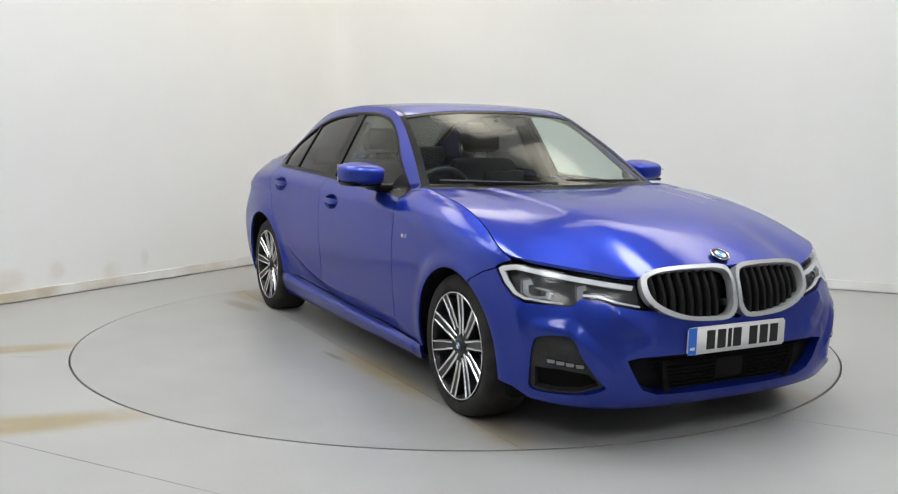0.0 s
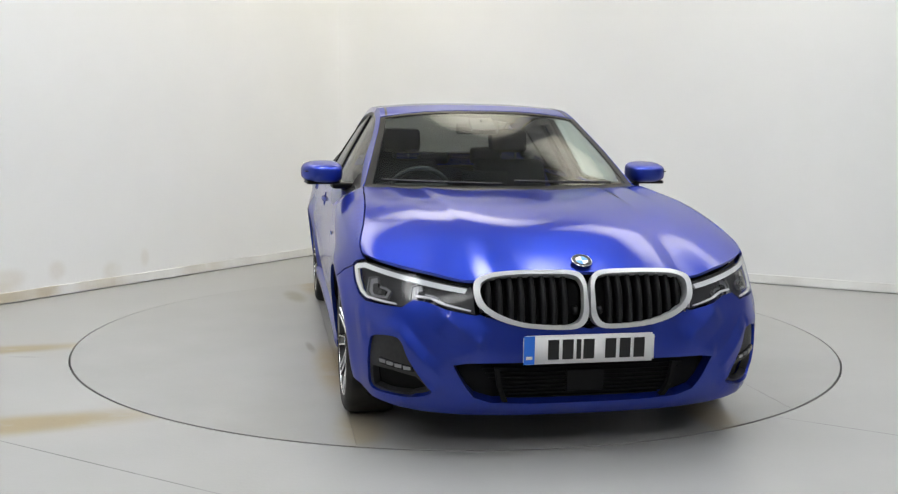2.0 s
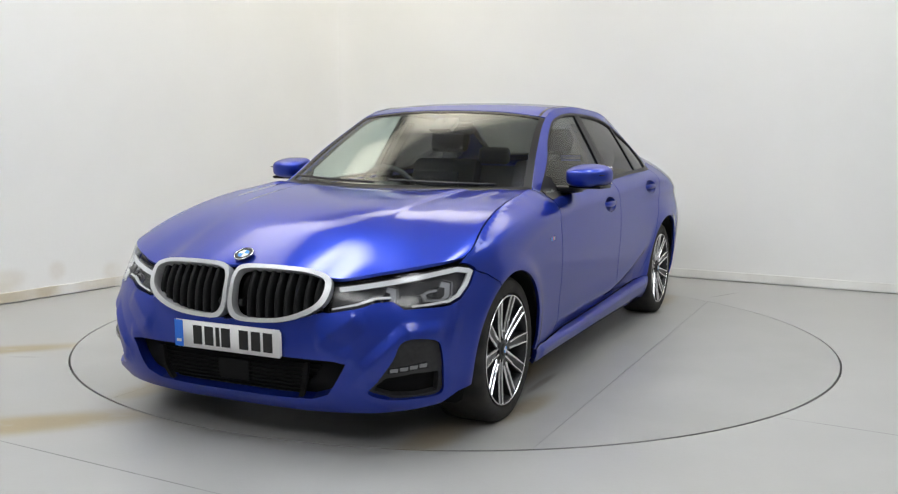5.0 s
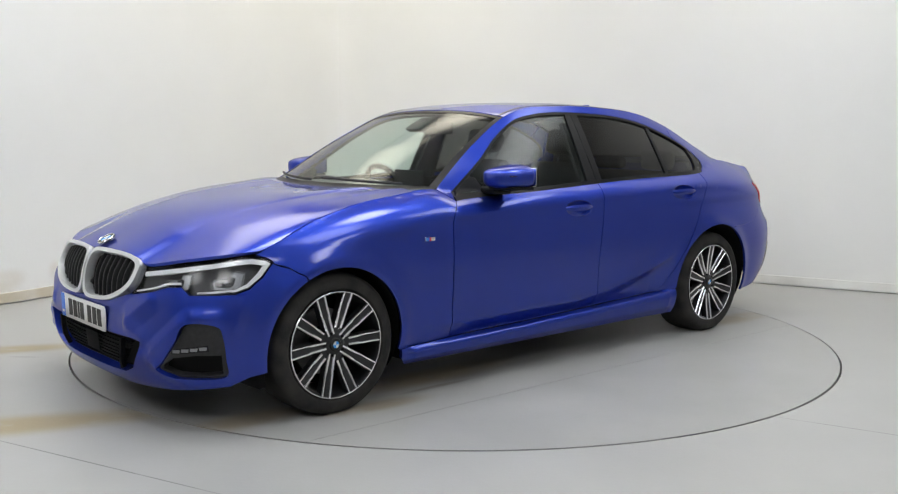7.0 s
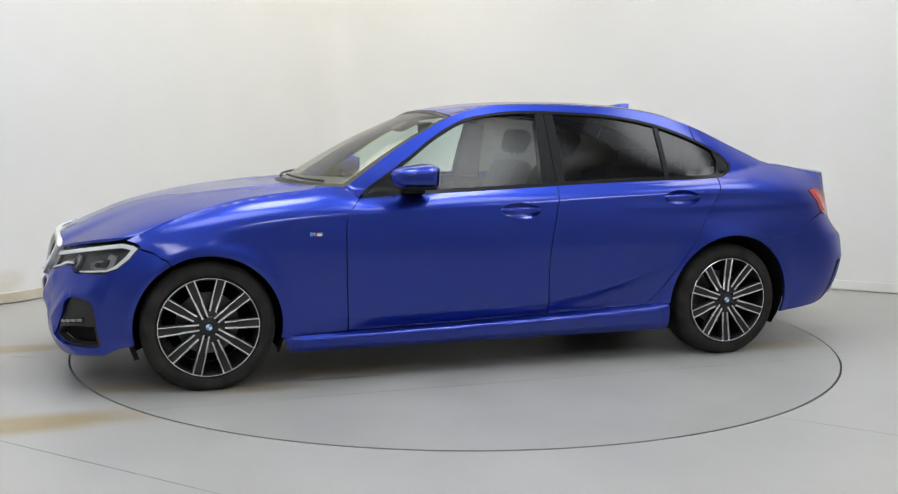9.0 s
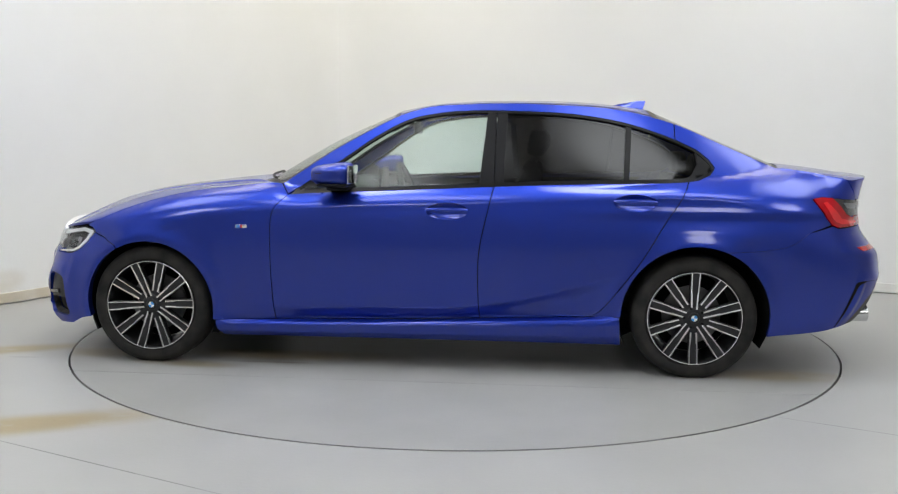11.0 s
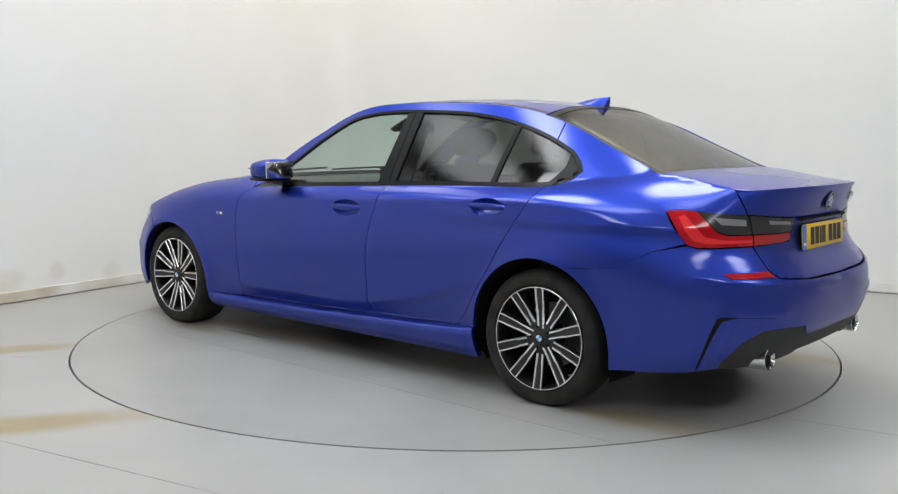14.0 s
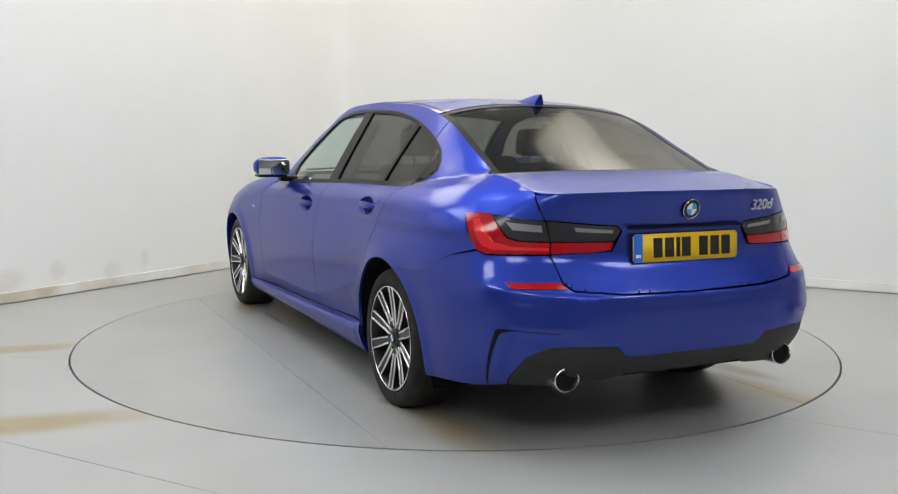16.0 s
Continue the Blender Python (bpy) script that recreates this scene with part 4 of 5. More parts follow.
            grown = lambda k: [(cu + (a - cu) * k, cz + (b - cz) * k) for a, b in hexa]
            nosepart("light_ring", grown(1.15), GREY_LENS, "grey light guide round the reflector", .008, -.018, .012, lamp, holes=[grown(1.07)])
            inn = [(cu + .01 + (a - cu) * .66, cz - .006 + (b - cz) * .6) for a, b in hexa]
            nosepart("projector", inn, SMOKE, "", .01, -.018, .02, lamp)
        # side intake with fog lamp
        hole = [(1.13, .322), (1.28, .322), (1.44, .306), (1.488, .275), (1.495, .256), (1.40, .233), (1.26, .229), (1.128, .237)]
        pocket = nosepart("side_intake", fog, MATT, "black side intake", .03, -.012, .02, holes=[hole])
        nosepart("intake_hole", [(1.115, .335), (1.28, .335), (1.46, .315), (1.51, .275), (1.51, .25), (1.40, .222), (1.26, .215), (1.12, .225)], DARK, "", 0, -.05, .03, pocket)
        nosepart("fog_light", [(1.43, .326), (1.425, .345), (1.21, .366), (1.20, .342)], SMOKE, "narrow fog light", .01, -.003, .02, pocket)
        for k in range(4):
            u, z = 1.232 + .054 * k, .3535 - .0048 * k
            nosepart("fog_element", [(u - .022, z + .007), (u + .022, z + .005), (u + .022, z - .007), (u - .018, z - .006)], SILVER_LENS, "", .004, .001, .02, pocket)
        nosepart("intake_fin", [(nose(.35, .345), .352), (nose(.35, .36), .352), (nose(.21, .32), .205), (nose(.21, .305), .205)], DARK, "", .02, -.008, .02, grid)
        # round tow eye cover
        if flip:
            nosepart("tow_cover", oval(nose(.44, .47), .44, .042, .028, 20), PAINT, "", .004, .0012, .02)
    part("radar_cover", prism([(2.145, .335), (2.168, .33), (2.160, .245), (2.135, .24)], -.075, .075, .006), DARK, car, "black radar cover")
    part("grille_camera", box(2.150, 2.172, -.013, .013, .508, .535, .004), BLACK, car, "small black camera between the grilles")
    roundel(car, (2.083, 0, .741), (90 - 62, 0, 90), .041)
    plate(car, 2.202, .421, 90 + 2, 90, WHITE, "white front number plate with blue band")


def roundel(car, at, turn, r):
    """Round badge: quarters of blue and white in a dark ring with a bright rim."""
    m = pose(*at, *turn)
    badge = part("badge", lathe([(0, 0), (r, 0), (r, .004), (r * .93, .006), (r * .90, .004), (0, .004)], 40, "z"), INK, car, "round badge", turn=m)
    part("rim", lathe([(r, 0), (r, .005), (r * .95, .007), (r * .91, .005), (r * .91, 0)], 40, "z"), CHROME, badge)
    for k in range(4):
        bm = bmesh.new()
        c = [bm.verts.new((0, 0, .0052))] + [bm.verts.new((r * .60 * math.cos(radians(90 * k + a)), r * .60 * math.sin(radians(90 * k + a)), .0052)) for a in range(0, 91, 15)]
        bm.faces.new(c)
        part("quarter", bm, M_BLUE if k % 2 == 0 else WHITE, badge, smooth=False)


def plate(car, x, z, tilt, heading, mat, label):
    """Number plate with a blue band; its characters are plain bars."""
    bm = bmesh.new()
    bmesh.ops.create_cube(bm, size=1, matrix=Matrix.Diagonal((.52, .111, .006, 1)))
    bmesh.ops.bevel(bm, geom=[e for e in bm.edges if abs((e.verts[0].co - e.verts[1].co).z) > .003], offset=.008, segments=3, affect="EDGES")
    p = part("number_plate", sharpen(bm), mat, car, label, turn=pose(x, 0, z, tilt, 0, heading))
    b = bmesh.new()
    bmesh.ops.create_cube(b, size=1, matrix=Matrix.Translation((-.238, 0, .0035)) @ Matrix.Diagonal((.042, .109, .002, 1)))
    part("band", b, BLUE, p, smooth=False)
    b = bmesh.new()
    bmesh.ops.create_cube(b, size=1, matrix=Matrix.Translation((-.238, -.030, .0048)) @ Matrix.Diagonal((.024, .012, .001, 1)))
    part("country_bar", b, WHITE, p, smooth=False)
    for cx in (-.155, -.098, -.055, -.015, .072, .130, .187):
        b = bmesh.new()
        w = .018 if cx == -.055 else .043
        bmesh.ops.create_cube(b, size=1, matrix=Matrix.Translation((cx + .012, 0, .0038)) @ Matrix.Diagonal((w, .077, .002, 1)))
        part("bar", b, INK, p, smooth=False)
    return p


def rear_end(car):
    seam = to_u(rounded([(-1.5745, .6515), (-1.75, .6625), (-1.88, .6890), (-1.9757, .7508)], 5, False))
    rim = to_u(arc(-AXLE, ARCH_REAR, 113, 191, 16))
    bumper = seam + [(-1.305, .780), (-1.36, .767), (-1.70, .772), (-1.735, .735), (-1.79, .672), (-1.85, .645), (-2.1, .628)] + down_the_middle(tail_x, .622, .385)
    bumper += [(-2.13, .384), (-2.10, .40), (-2.08, .432), (-1.90, .440), (-1.742, .438), (-1.62, .395), (-1.51, .30), (-1.49, .268), (-1.30, .245), to_u([(-1.79, .222)])[0]] + rim[::-1]
    part("rear_bumper", sheet(bumper, rear_skin, .012, .012, .014, 0, False, (), True), PAINT, car, "blue rear bumper")
    part("diffuser", sheet([(-2.13, .381), (-2.10, .397), (-2.08, .429), (-1.90, .437), (-1.744, .435), (-1.622, .392), (-1.513, .297), (-1.495, .266), (-1.75, .262), (-2.05, .285), (-2.10, .305)] + down_the_middle(tail_x, .300, .382, 4), round_body, .02, .02, .03, -.004, False, (), True), DIFFUSER, car, "matt dark grey rear diffuser")
    lid = [(-1.612, .998), (-1.655, .934), (-1.675, .908), (-2.035, .885), (-2.055, .862), (-2.010, .783), (-1.712, .774), (-1.742, .735), (-1.797, .675), (-1.857, .650), (-2.1, .634)] + down_the_middle(tail_x, .628, 1.018, 16) + [(-2.25, 1.018), (-2.0, 1.013), (-1.75, 1.004)]
    part("boot_face", sheet(lid, round_body, .013, .013, .014, 0, False, (), True), PAINT, car, "blue upright face of the boot lid")
    # thin black strip standing out above the number plate
    part("plate_top_strip", box(-2.379, -2.34, -.275, .275, .868, .878, .003), DARK, car)
    for flip in (False, True):
        def tailpart(name, poly, mat, label="", depth=.014, offset=0.0, cell=.02, parent=car):
            return part(name, sheet(poly, round_body, cell, cell, depth, offset, flip), mat, parent, label)
        # shade of the vent's slit, laid on as a black ribbon that thins out
        path = rounded([(-1.375, .262), (-1.40, .36), (-1.445, .46), (-1.480, .492), (-1.60, .497), (-1.80, .490)], 6, False)
        wide = np.concatenate([np.linspace(.008, .024, 16), np.linspace(.022, .001, 8), np.full(len(path) - 24, .001)])[:, None]
        q = np.array(path)
        n = (beside(path, 1.0) - q)
        part("vent_shade", ribbon(q - n * wide * .5, q + n * wide * .5, rear_skin, .0015, .003, flip, 2), DARK, car, "dark strip laid on the side vent's crease as its shade")
        part("reflector", sheet([(-1.485, .672), (-1.78, .676), (-1.82, .654), (-1.53, .652)], rear_skin, .012, .008, .01, .003, flip), RED, car, "red rear reflector")
        # lamp: red bow round a smoked insert
        bow = [(-1.205, .916), (-1.29, .923), (-1.37, .918), (-1.425, .872), (-1.47, .835), (-1.54, .822), (-1.702, .821), (-1.702, .778), (-1.36, .772), (-1.30, .785), (-1.255, .83)]
        lamp = tailpart("tail_light", bow, RED, "red tail light bow with dark insert", .008, .005)
        # the lens's glow towards its core, put on as a brighter red band
        tailpart("core_band", [(-1.262, .895), (-1.30, .902), (-1.345, .860), (-1.40, .818), (-1.50, .803), (-1.698, .801), (-1.698, .790), (-1.40, .788), (-1.335, .800), (-1.29, .84)], RED_CORE, "brighter red band painted as the lens's glowing core", .004, .0075, .012, lamp)
        tailpart("inner_light", [(-1.710, .821), (-2.01, .820), (-2.00, .790), (-1.94, .784), (-1.710, .778)], RED, "red inner tail light", .008, .005, .02, lamp)
        tailpart("insert", [(-1.376, .917), (-1.66, .903), (-1.676, .895), (-1.700, .826), (-1.545, .826), (-1.475, .840), (-1.430, .876)], SMOKE, "smoked lens", .008, .002, .02, lamp)
        tailpart("inner_insert", [(-1.682, .903), (-2.03, .880), (-2.045, .862), (-2.012, .824), (-1.705, .826)], SMOKE, "smoked lens", .008, .002, .02, lamp)
        tailpart("reverse_light", [(-1.46, .895), (-1.655, .886), (-1.662, .860), (-1.50, .866)], SILVER_LENS, "", .006, .0035, .02, lamp)
        tailpart("inner_strip", [(-1.82, .880), (-2.01, .868), (-2.01, .855), (-1.83, .863)], GREY_LENS, "", .006, .0035, .02, lamp)
        m = pose(float(back_x(.52, .325)) + .002, -.545 if flip else .545, .302, 0, -86, 0) @ Matrix.Diagonal((.9, 1.08, 1, 1))
        pipe = part("tailpipe", lathe([(.040, -.10), (.046, -.10), (.050, -.02), (.052, 0), (.048, .002), (.043, -.008), (.041, -.10)], 36, "z"), CHROME, car, "oval polished tailpipe", turn=m)
        # black disc closes the pipe, standing in for the shade inside it
        part("pipe_shade", lathe([(0, -.012), (.0425, -.012)], 24, "z"), DARK, pipe)
    part("boot_lid", sheet(across(4.008, 5.0, .992), top, .03, .05, .014), PAINT, car, "blue boot lid with a small lip")
    roundel(car, (-2.394, 0, .944), (90 + 12, 0, -90), .041)
    plate(car, -2.374, .793, 90 - 4, -90, YELLOW, "yellow rear number plate with blue band")
    letters("320d", .062, SATIN, "model_badge", car, pose(float(back_x(.40, .948)) - .007, -.40, .948, 90 + 12, 0, -90 + math.degrees(math.atan((float(back_x(.46, .948)) - float(back_x(.34, .948))) / .12))), .003, "chrome model badge", 1.25)
    # shark fin aerial
    fin = bmesh.new()
    rows = []
    for k in range(9):
        t = k / 8
        x = -1.02 - .20 * t
        h = .060 * (t ** .8) if t < .95 else .055
        w = .036 * (1 - .25 * t)
        base = float(roof_z(max(x, -1.2))) - .008
        rows.append([fin.verts.new((x - (.02 * (hh / .06) if t > .9 else 0), s * w * (1 - (hh / max(h, .004)) ** 1.5 * .85), base + hh)) for s, hh in [(1, 0), (1, h * .5), (1, h), (-1, h), (-1, h * .5), (-1, 0)]])
    for a, b in zip(rows, rows[1:]):
        for i in range(5):
            fin.faces.new((a[i], a[i + 1], b[i + 1], b[i]))
    fin.faces.new(rows[-1])
    bmesh.ops.recalc_face_normals(fin, faces=fin.faces[:])
    part("aerial_fin", sharpen(fin, 50), PAINT, car, "blue shark fin aerial")


DASH = mottled(material("grey_black_dashboard", (.06, .06, .06), .6), (.05, .05, .05), (.07, .07, .07), 40, bump=.1, bump_scale=300)
SLAT = material("black_slat", (.008, .008, .009), .5, 0, 0, spec=.25)
HOUSING = material("lamp_housing", (.055, .055, .058), .45, .3)
LIGHT_BAR = material("white_light_guide", (.86, .87, .88), .22, 0, 1.0)
DIFFUSER = mottled(material("dark_grey_plastic", (.02, .02, .021), .6), (.017, .017, .018), (.024, .024, .025), 60, bump=.1, bump_scale=400)
GREY_LENS = material("grey_lens", (.22, .22, .225), .25, 0, .6)
BRAKE = material("brake_steel", (.22, .22, .22), .45, .9)


def wheel(car, x, side, name, phase):
    """Alloy wheel with ten pairs of bright spokes; side is 1 on the car's left."""
    hub = new(name)
    hub.parent = car
    hub.matrix_basis = pose(x, 0, HUB_Z) @ Matrix.Diagonal((1, side, 1, 1))
    hub["label"] = "dark grey alloy wheel with ten bright double spokes"
    y = .885
    tyre = lathe([(.236, y - .012), (.250, y + .002), (.280, y + .006), (.302, y - .004), (.314, y - .022), (.318, y - .05), (.3185, y - .10), (.318, y - .17), (.312, y - .205), (.28, y - .22), (.236, y - .21)], 72, "y")
    for v in tyre.verts:
        v.co.z = max(v.co.z, -HUB_Z)
    part("tyre", tyre, RUBBER, hub, "black tyre")
    part("rim", lathe([(.238, y - .004), (.2375, y + .001), (.232, y + .001), (.228, y - .006), (.222, y - .03), (.215, y - .14), (.21, y - .2)], 64, "y"), GREY_ALLOY, hub)
    part("rim_edge", lathe([(.2385, y + .0015), (.237, y + .003), (.2335, y + .003), (.232, y - .001)], 64, "y"), BRIGHT, hub, "bright machined rim edge")
    part("barrel", lathe([(0, y - .17), (.2, y - .17)], 32, "y"), DARK, hub)
    part("brake_disc", lathe([(.07, y - .12), (.150, y - .12), (.150, y - .14), (.07, y - .14)], 48, "y"), BRAKE, hub, "grey brake disc")
    part("hub", lathe([(0, y - .018), (.034, y - .016), (.052, y - .022), (.066, y - .032), (.075, y - .06), (.06, y - .09)], 40, "y"), GREY_ALLOY, hub)
    # ten spokes, each with two bright edges; every other one starts further out
    for k in range(10):
        a = 2 * math.pi * k / 10 + radians(phase)
        start = .040 if k % 2 == 0 else .074

        def bar(nm, run, drop, mat):
            bm = bmesh.new()
            rows = []
            for r, o0, o1, yy in run:
                ring = []
                for o, d in ((o0 - .002, -drop), (o0, 0), (o1, 0), (o1 + .002, -drop)):
                    ring.append(bm.verts.new((r * math.cos(a) - o * math.sin(a), yy + d, r * math.sin(a) + o * math.cos(a))))
                rows.append(ring)
            for r0, r1 in zip(rows, rows[1:]):
                for i in range(3):
                    bm.faces.new((r0[i], r0[i + 1], r1[i + 1], r1[i]))
            bmesh.ops.recalc_face_normals(bm, faces=bm.faces[:])
            bm.normal_update()
            if sum(f.normal.y for f in bm.faces) < 0:
                bmesh.ops.reverse_faces(bm, faces=bm.faces[:])
            part(nm, sharpen(bm), mat, hub)
        level = lambda r: y - .022 + .022 * ((r - .03) / .2) ** 1.6
        rs = [.03, .06, .10, .14, .18, .215, .236]
        bar("spoke", [(r, -.019 - .005 * r / .24, .019 + .005 * r / .24, level(r) - .003) for r in rs], .035, GREY_ALLOY)
        for s in (-1, 1):
            run = []
            for r in (start, start + .02, .10, .125, .137, .16, .20, .2335):
                c0, w = (.0125 + .004 * (r - .04) / .1, .0042) if r < .13 else (.0180 + .0022 * (r - .137) / .1, .0031)
                run.append((r, *sorted((s * (c0 - w), s * (c0 + w))), level(r) + .0015))
            bar("spoke_edge", run, .004, BRIGHT)
    # centre cap
    cap = part("centre_cap", lathe([(0, .004), (.026, .004), (.030, 0), (.030, -.012)], 32, "z"), INK, hub, "round centre cap", turn=pose(0, y - .014, 0, -90, 0, 0))
    for k in range(4):
        bm = bmesh.new()
        bm.faces.new([bm.verts.new((0, y - .0085, 0))] + [bm.verts.new((.0155 * math.cos(radians(90 * k + d)), y - .0085, .0155 * math.sin(radians(90 * k + d)))) for d in range(90, -1, -15)])
        part("cap_quarter", bm, M_BLUE if k % 2 else WHITE, hub, smooth=False)
    for k in range(5):
        b = 2 * math.pi * k / 5
        part("bolt", lathe([(0, .012), (.007, .012), (.008, 0)], 8, "z"), DARK, hub, turn=pose(.05 * math.cos(b), y - .03, .05 * math.sin(b), -90, 0, 0))
    return hub


def underside(car):
    for a in (AXLE, -AXLE):
        for s in (1, -1):
            bm = bmesh.new()
            rows = []
            for k in range(25):
                d = radians(-25 + 230 * k / 24)
                rows.append([bm.verts.new((a + r * math.cos(d), s * y, HUB_Z + r * math.sin(d))) for r, y in (((ARCH if a > 0 else ARCH_REAR) + .003, float(side_y(np.array(a + .36 * math.cos(d)), np.array(max(HUB_Z + .36 * math.sin(d), .16)))) - .025), (.376, .80), (.380, .60), (.10, .58))])
            for p, q in zip(rows, rows[1:]):
                for i in range(3):
                    bm.faces.new((p[i], p[i + 1], q[i + 1], q[i]))
            part("arch_liner", bm, DARK, car, "black wheel arch liner")
    part("floor_pan", box(-2.0, 2.0, -.60, .60, .19, .26, .02), DARK, car, "black underbody")
    part("side_floor", box(-1.04, 1.04, -.84, .84, .175, .25, .01), DARK, car)
    for s in (1, -1):
        bm = sheet([(.95, .25), (-.95, .30), (-1.3, .95), (.62, .92), (.95, .90)], lambda x, z: np.stack([x, side_y(x, z) - .045, z], -1), .1, .1, 0, 0, s < 0)
        part("inner_panel", bm, DARK, car)
    part("front_core", box(1.75, 1.98, -.62, .62, .2, .66, .02), DARK, car)
    part("rear_core", box(-2.25, -1.80, -.60, .60, .25, .95, .02), DARK, car)
    part("bay_cover", box(.9, 1.7, -.66, .66, .3, .80, .02), DARK, car)


def cabin(car):
    seat = FABRIC
    part("parcel_shelf", box(-1.95, -1.45, -.62, .62, .93, .96, .01), seat, car)
    part("rear_bench", box(-1.40, -.75, -.62, .62, .30, .52, .05), seat, car, "dark grey rear bench")
    bm = prism([(-1.30, .45), (-1.52, .98), (-1.42, 1.0), (-1.18, .50)], -.62, .62, .03)
    part("rear_backrest", bm, seat, car, "dark grey rear backrest")
    for y in (-.40, 0, .40):
        part("headrest", box(-1.53, -1.44, y - .12, y + .12, 1.00, 1.13 if y else 1.08, .035, 3), seat, car, "dark grey rear headrest")
    for y in (-.36, .36):
        part("front_seat", box(-.55, .0, y - .24, y + .24, .30, .50, .06, 3), seat, car, "dark grey front seat")
        bm = prism([(-.42, .42), (-.66, 1.02), (-.62, 1.07), (-.54, 1.06), (-.26, .46)], y - .235, y + .235, .04)
        part("front_backrest", bm, seat, car, "dark grey bucket backrest")
        bm = prism([(-.64, 1.10), (-.70, 1.20), (-.66, 1.26), (-.58, 1.26), (-.55, 1.12)], y - .125, y + .125, .03)
        part("headrest", bm, seat, car, "dark grey front headrest")
        for s in (-.05, .05):
            part("headrest_post", tube([(-.60, y + s, 1.03), (-.62, y + s, 1.14)], .006), CHROME, car)
    bm = prism([(.98, .80), (.98, .92), (.75, .955), (.42, .94), (.30, .86), (.36, .70), (.55, .55)], -.70, .70, .02)
    part("dashboard", bm, DASH, car, "black dashboard")
    bm = prism([(.47, .92), (.33, .955), (.30, .90), (.36, .86)], -.52, -.22, .01)
    part("binnacle", bm, MATT, car)
    part("screen", box(.30, .32, -.13, .13, .90, 1.02, .004), BLACK, car, "dark dashboard screen")
    rim = [(.20 + .185 * math.sin(2 * math.pi * k / 32) * .36, -.36 + .185 * math.cos(2 * math.pi * k / 32), .86 + .185 * math.sin(2 * math.pi * k / 32) * .93) for k in range(32)]
    sw = part("steering_wheel", tube(rim, .016, 8, True), MATT, car, "black steering wheel")
    part("wheel_boss", box(.20, .27, -.43, -.29, .81, .91, .025), MATT, sw)
    for s in (-1, 1):
        part("wheel_spoke", tube([(.22, -.36 + s * .05, .86), (.20, -.36 + s * .18, .865)], .014), MATT, sw)
    part("lower_spoke", tube([(.22, -.36, .83), (.155, -.36, .70)], .014), MATT, sw)
    part("rear_view_mirror", box(.085, .115, -.13, .13, 1.225, 1.295, .018, 3), MATT, car, "black interior mirror")
    part("mirror_stalk", tube([(.12, 0, 1.28), (.22, 0, 1.305)], .012), MATT, car)
    part("sensor_housing", prism([(.30, 1.255), (.16, 1.325), (.18, 1.275), (.26, 1.235)], -.07, .07, .01), MATT, car, "black sensor housing behind the windscreen")
    for s in (-1, 1):
        bm = sheet([(-.32, .97), (-.35, 1.32), (-.47, 1.32), (-.50, .97)], on_side, .04, .04, .02, -.05, s < 0)
        part("inner_pillar", bm, FABRIC, car, "dark inner door pillar trim")
    part("cabin_floor", box(-1.4, .9, -.70, .70, .26, .30), DARK, car)
    part("roof_lining", sheet(across(2.02, 2.98, .97), top, .1, .1, 0, -.03), mottled(material("headlining", (.30, .30, .29), .9), (.28, .28, .27), (.33, .33, .32), 20), car, "anthracite headlining")


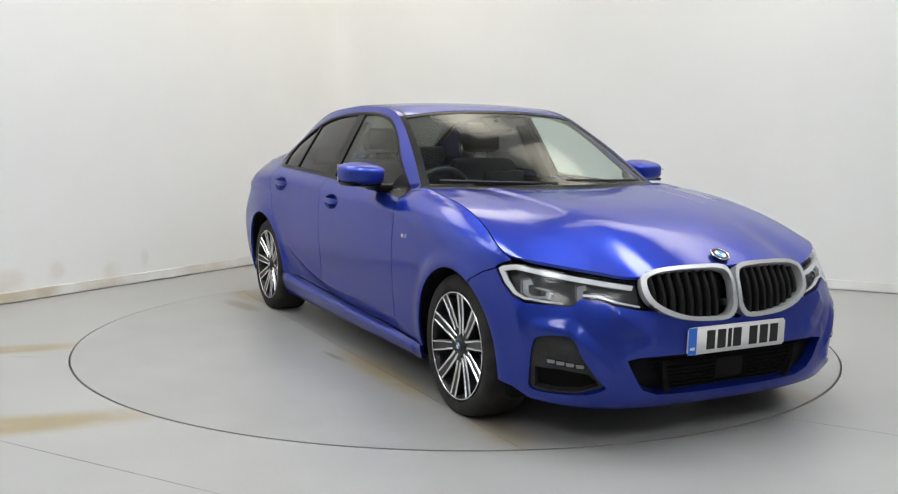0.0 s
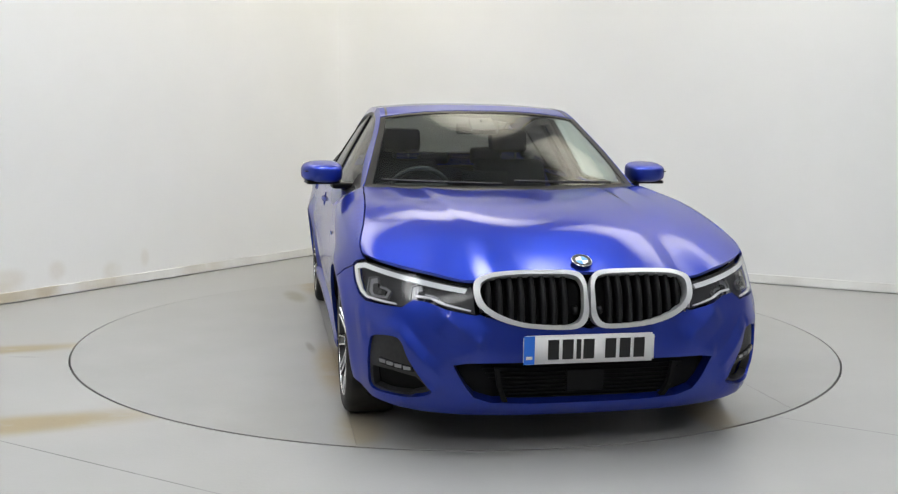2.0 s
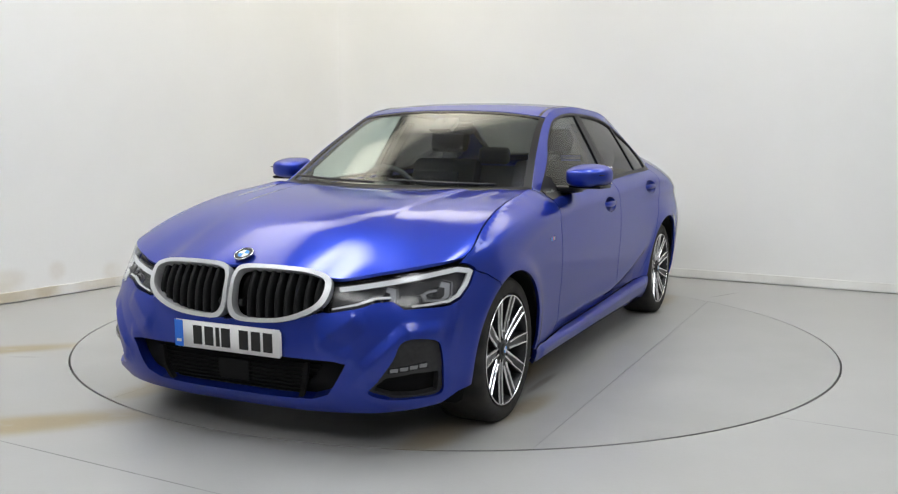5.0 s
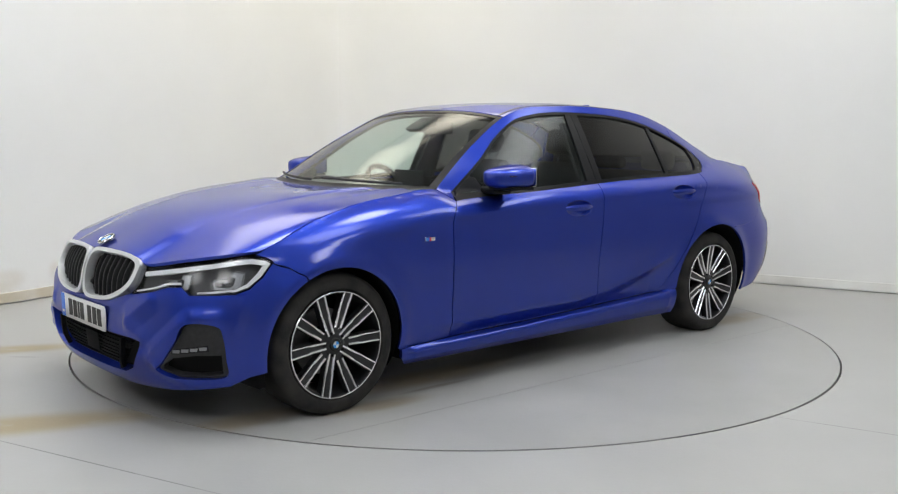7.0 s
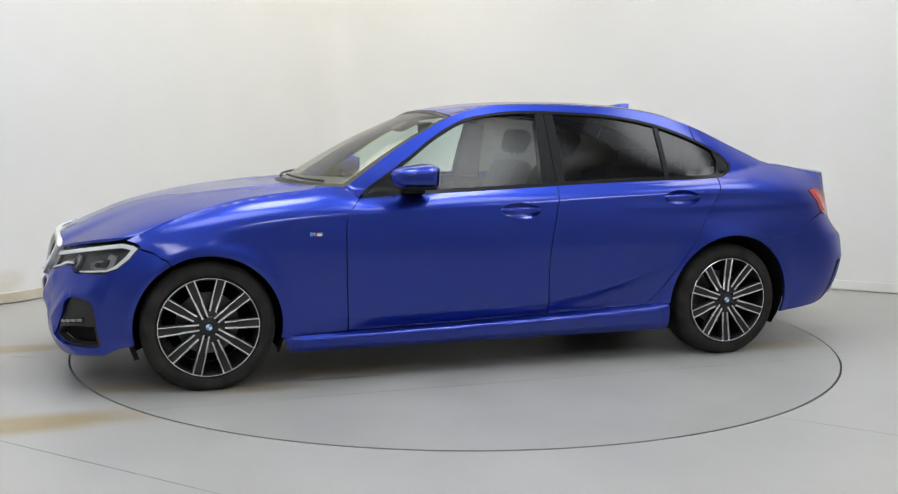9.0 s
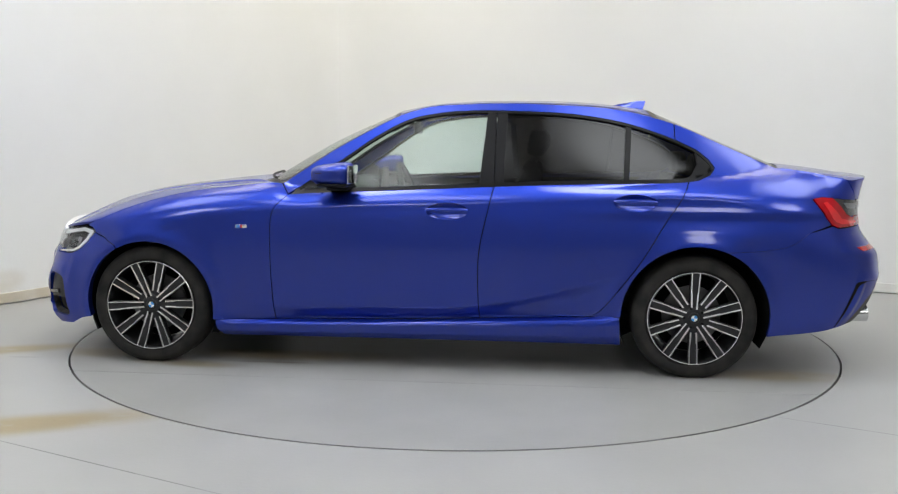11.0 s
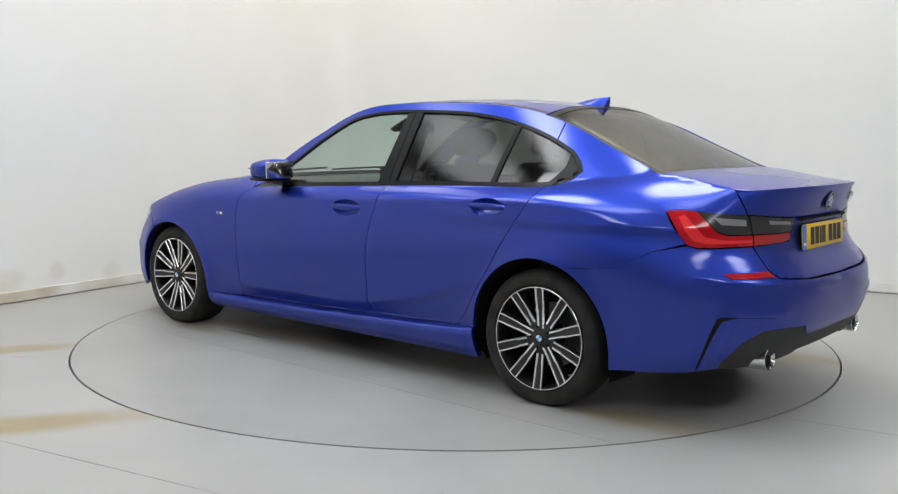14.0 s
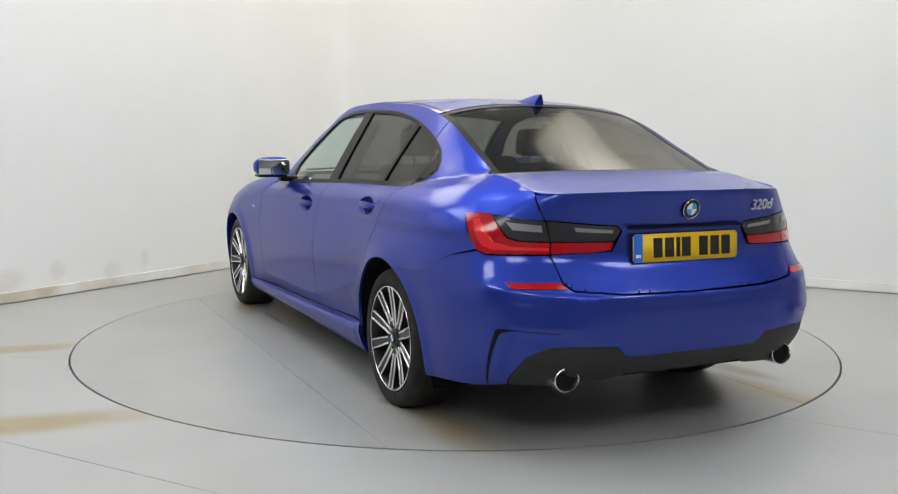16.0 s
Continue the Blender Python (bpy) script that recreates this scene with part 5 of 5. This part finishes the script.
def mirrors_and_handles(car, doors):
    for flip in (False, True):
        s = -1 if flip else 1
        # mirror: a rounded wedge, flat behind, with a dark glass
        bm = bmesh.new()
        bmesh.ops.create_uvsphere(bm, u_segments=36, v_segments=24, radius=1)
        for v in bm.verts:
            x, y, z = v.co
            q = [math.copysign(abs(n) ** .55, n) for n in (x, y, z)]
            taper = 1 - .22 * max(q[1], 0) ** 2
            px = q[0] * (.160 * (1 - .42 * max(q[1], 0) ** 2) if x > 0 else .060 * (1 - .12 * max(q[1], 0) ** 2))
            pz = (q[2] * .060 if z < 0 else q[2] * (.060 - .018 * max(q[0], 0))) * taper
            v.co = (px, q[1] * .108 * s, pz)
        bmesh.ops.recalc_face_normals(bm, faces=bm.faces[:])
        shell = part("door_mirror", bm, PAINT, car, "blue door mirror", turn=pose(.378, s * .926, 1.020, 0, 0, s * -5))
        part("mirror_base", box(-.050, .105, -.088, .088, -.064, -.046, .008), BLACK, shell, "black lower shell")
        part("indicator", box(.030, .108, .0 if s > 0 else -.098, .098 if s > 0 else .0, .003, .008, .002), SMOKE, shell, "thin indicator strip")
        part("mirror_glass", box(-.0625, -.056, -.090, .088, -.046, .046, .004), MIRROR, shell, "mirror glass")
        part("mirror_foot", box(-.02, .10, (-.22 if s > 0 else .05), (-.05 if s > 0 else .22), -.090, -.058, .012), BLACK, shell, "black mirror foot")
        for key, (x0, z0) in HANDLES.items():
            door = doors[key, flip]

            def dish(x, z):
                d = np.clip(1 - ((x - x0) / .112) ** 2 - ((z - z0) / .047) ** 2, 0, 1)
                return np.stack([x, side_y(x, z) - .030 * d ** .7, z], -1)
            part("handle_cup", sheet(oval(x0, z0, .1085, .0435), dish, .014, .010, 0, 0, flip), PAINT, door, "blue handle recess")
            bm = bmesh.new()
            rows = []
            for k in range(17):
                t = -1 + 2 * k / 16
                x = x0 + .109 * t
                y = float(side_y(np.array(x), np.array(z0))) + .020 * (1 - abs(t) ** 3)
                h = .0165 * (1 - .45 * t * t)
                rows.append([bm.verts.new((x, s * (y + dy), z0 + .004 + dz * h)) for dy, dz in ((-.016, -.7), (-.006, -1), (.001, -.45), (.003, .2), (-.004, 1), (-.016, .8))])
            for a, b in zip(rows, rows[1:]):
                for i in range(6):
                    bm.faces.new((a[i], a[(i + 1) % 6], b[(i + 1) % 6], b[i]))
            bmesh.ops.recalc_face_normals(bm, faces=bm.faces[:])
            part("door_handle", sharpen(bm, 50), PAINT, door, "blue door handle")
        # side badge: light blue, dark blue, red bars and a white letter-like block
        y = s * (float(side_y(np.array(.915), np.array(.74))) + .002)
        badge = part("wing_badge", box(.885, .945, y - .002, y + .002, .733, .750, .001), CHROME, car, "small wing badge with three coloured bars")
        for k, m in enumerate((M_BLUE, BLUE, M_RED)):
            part("colour_bar", box(.945 - .002 - .011 * (k + 1), .945 - .003 - .011 * k, y - .003, y + .003, .7335, .7495), m, badge, smooth=False)


def wipers(car):
    for y0, y1 in ((-.05, -.62), (.55, .02)):
        pts = []
        for k in range(9):
            t = k / 8
            v = (y0 + (y1 - y0) * t) / .70
            q = top(np.array(1.03 + .03 * t), np.array(v))
            pts.append((q[0] + .01, q[1], q[2] + .012))
        part("wiper_blade", tube(pts, .007, 6), MATT, car, "black wiper blade")
    part("cowl", sheet(across(.97, 1.04, .96), top, .02, .05, .01, -.012), MATT, car, "black cowl panel below the windscreen")


def build_car():
    car = tagged(new("car"), "metallic blue four-door saloon car on the turntable", "car")
    doors = side_panels(car)
    top_panels(car)
    front_end(car)
    rear_end(car)
    for x in (AXLE, -AXLE):
        for s in (1, -1):
            wheel(car, x, s, "wheel", {(True, 1): -3, (False, 1): 18, (True, -1): 11, (False, -1): 30}[x > 0, s])
    underside(car)
    cabin(car)
    mirrors_and_handles(car, doors)
    wipers(car)
    return car


TURN = [(0, -62.39), (.5, -64.31), (1, -68.07), (1.5, -73.08), (2, -79.26), (2.5, -85.1), (3, -91.13), (3.5, -96.99), (4, -103.05), (4.5, -109.0), (5, -114.9), (5.5, -120.79), (6, -126.68),
        (6.5, -132.55), (7, -138.4), (7.5, -144.2), (8, -150.04), (8.5, -155.84), (9, -161.66), (9.5, -167.48), (10, -173.31), (10.5, -179.16), (11, -185.01),
        (11.5, -190.85), (12, -196.7), (12.5, -202.47), (13, -208.26), (13.5, -214.06), (14, -219.92), (14.5, -225.8), (15, -231.74), (15.5, -237.7), (16, -243.74)]
OFF_X, OFF_Y = .121, .0843
DECK = .0018


def motions():
    rows = []
    for t, d in TURN:
        c, s = math.cos(radians(d)), math.sin(radians(d))
        rows.append((t, pose(c * OFF_X - s * OFF_Y, s * OFF_X + c * OFF_Y, DECK, 0, 0, d)))
    walk(car, rows)
    walk(table, [(t, pose(0, 0, DECK, 0, 0, d)) for t, d in TURN])


build_room()
build_lamps()
table = build_turntable()
car = build_car()
motions()
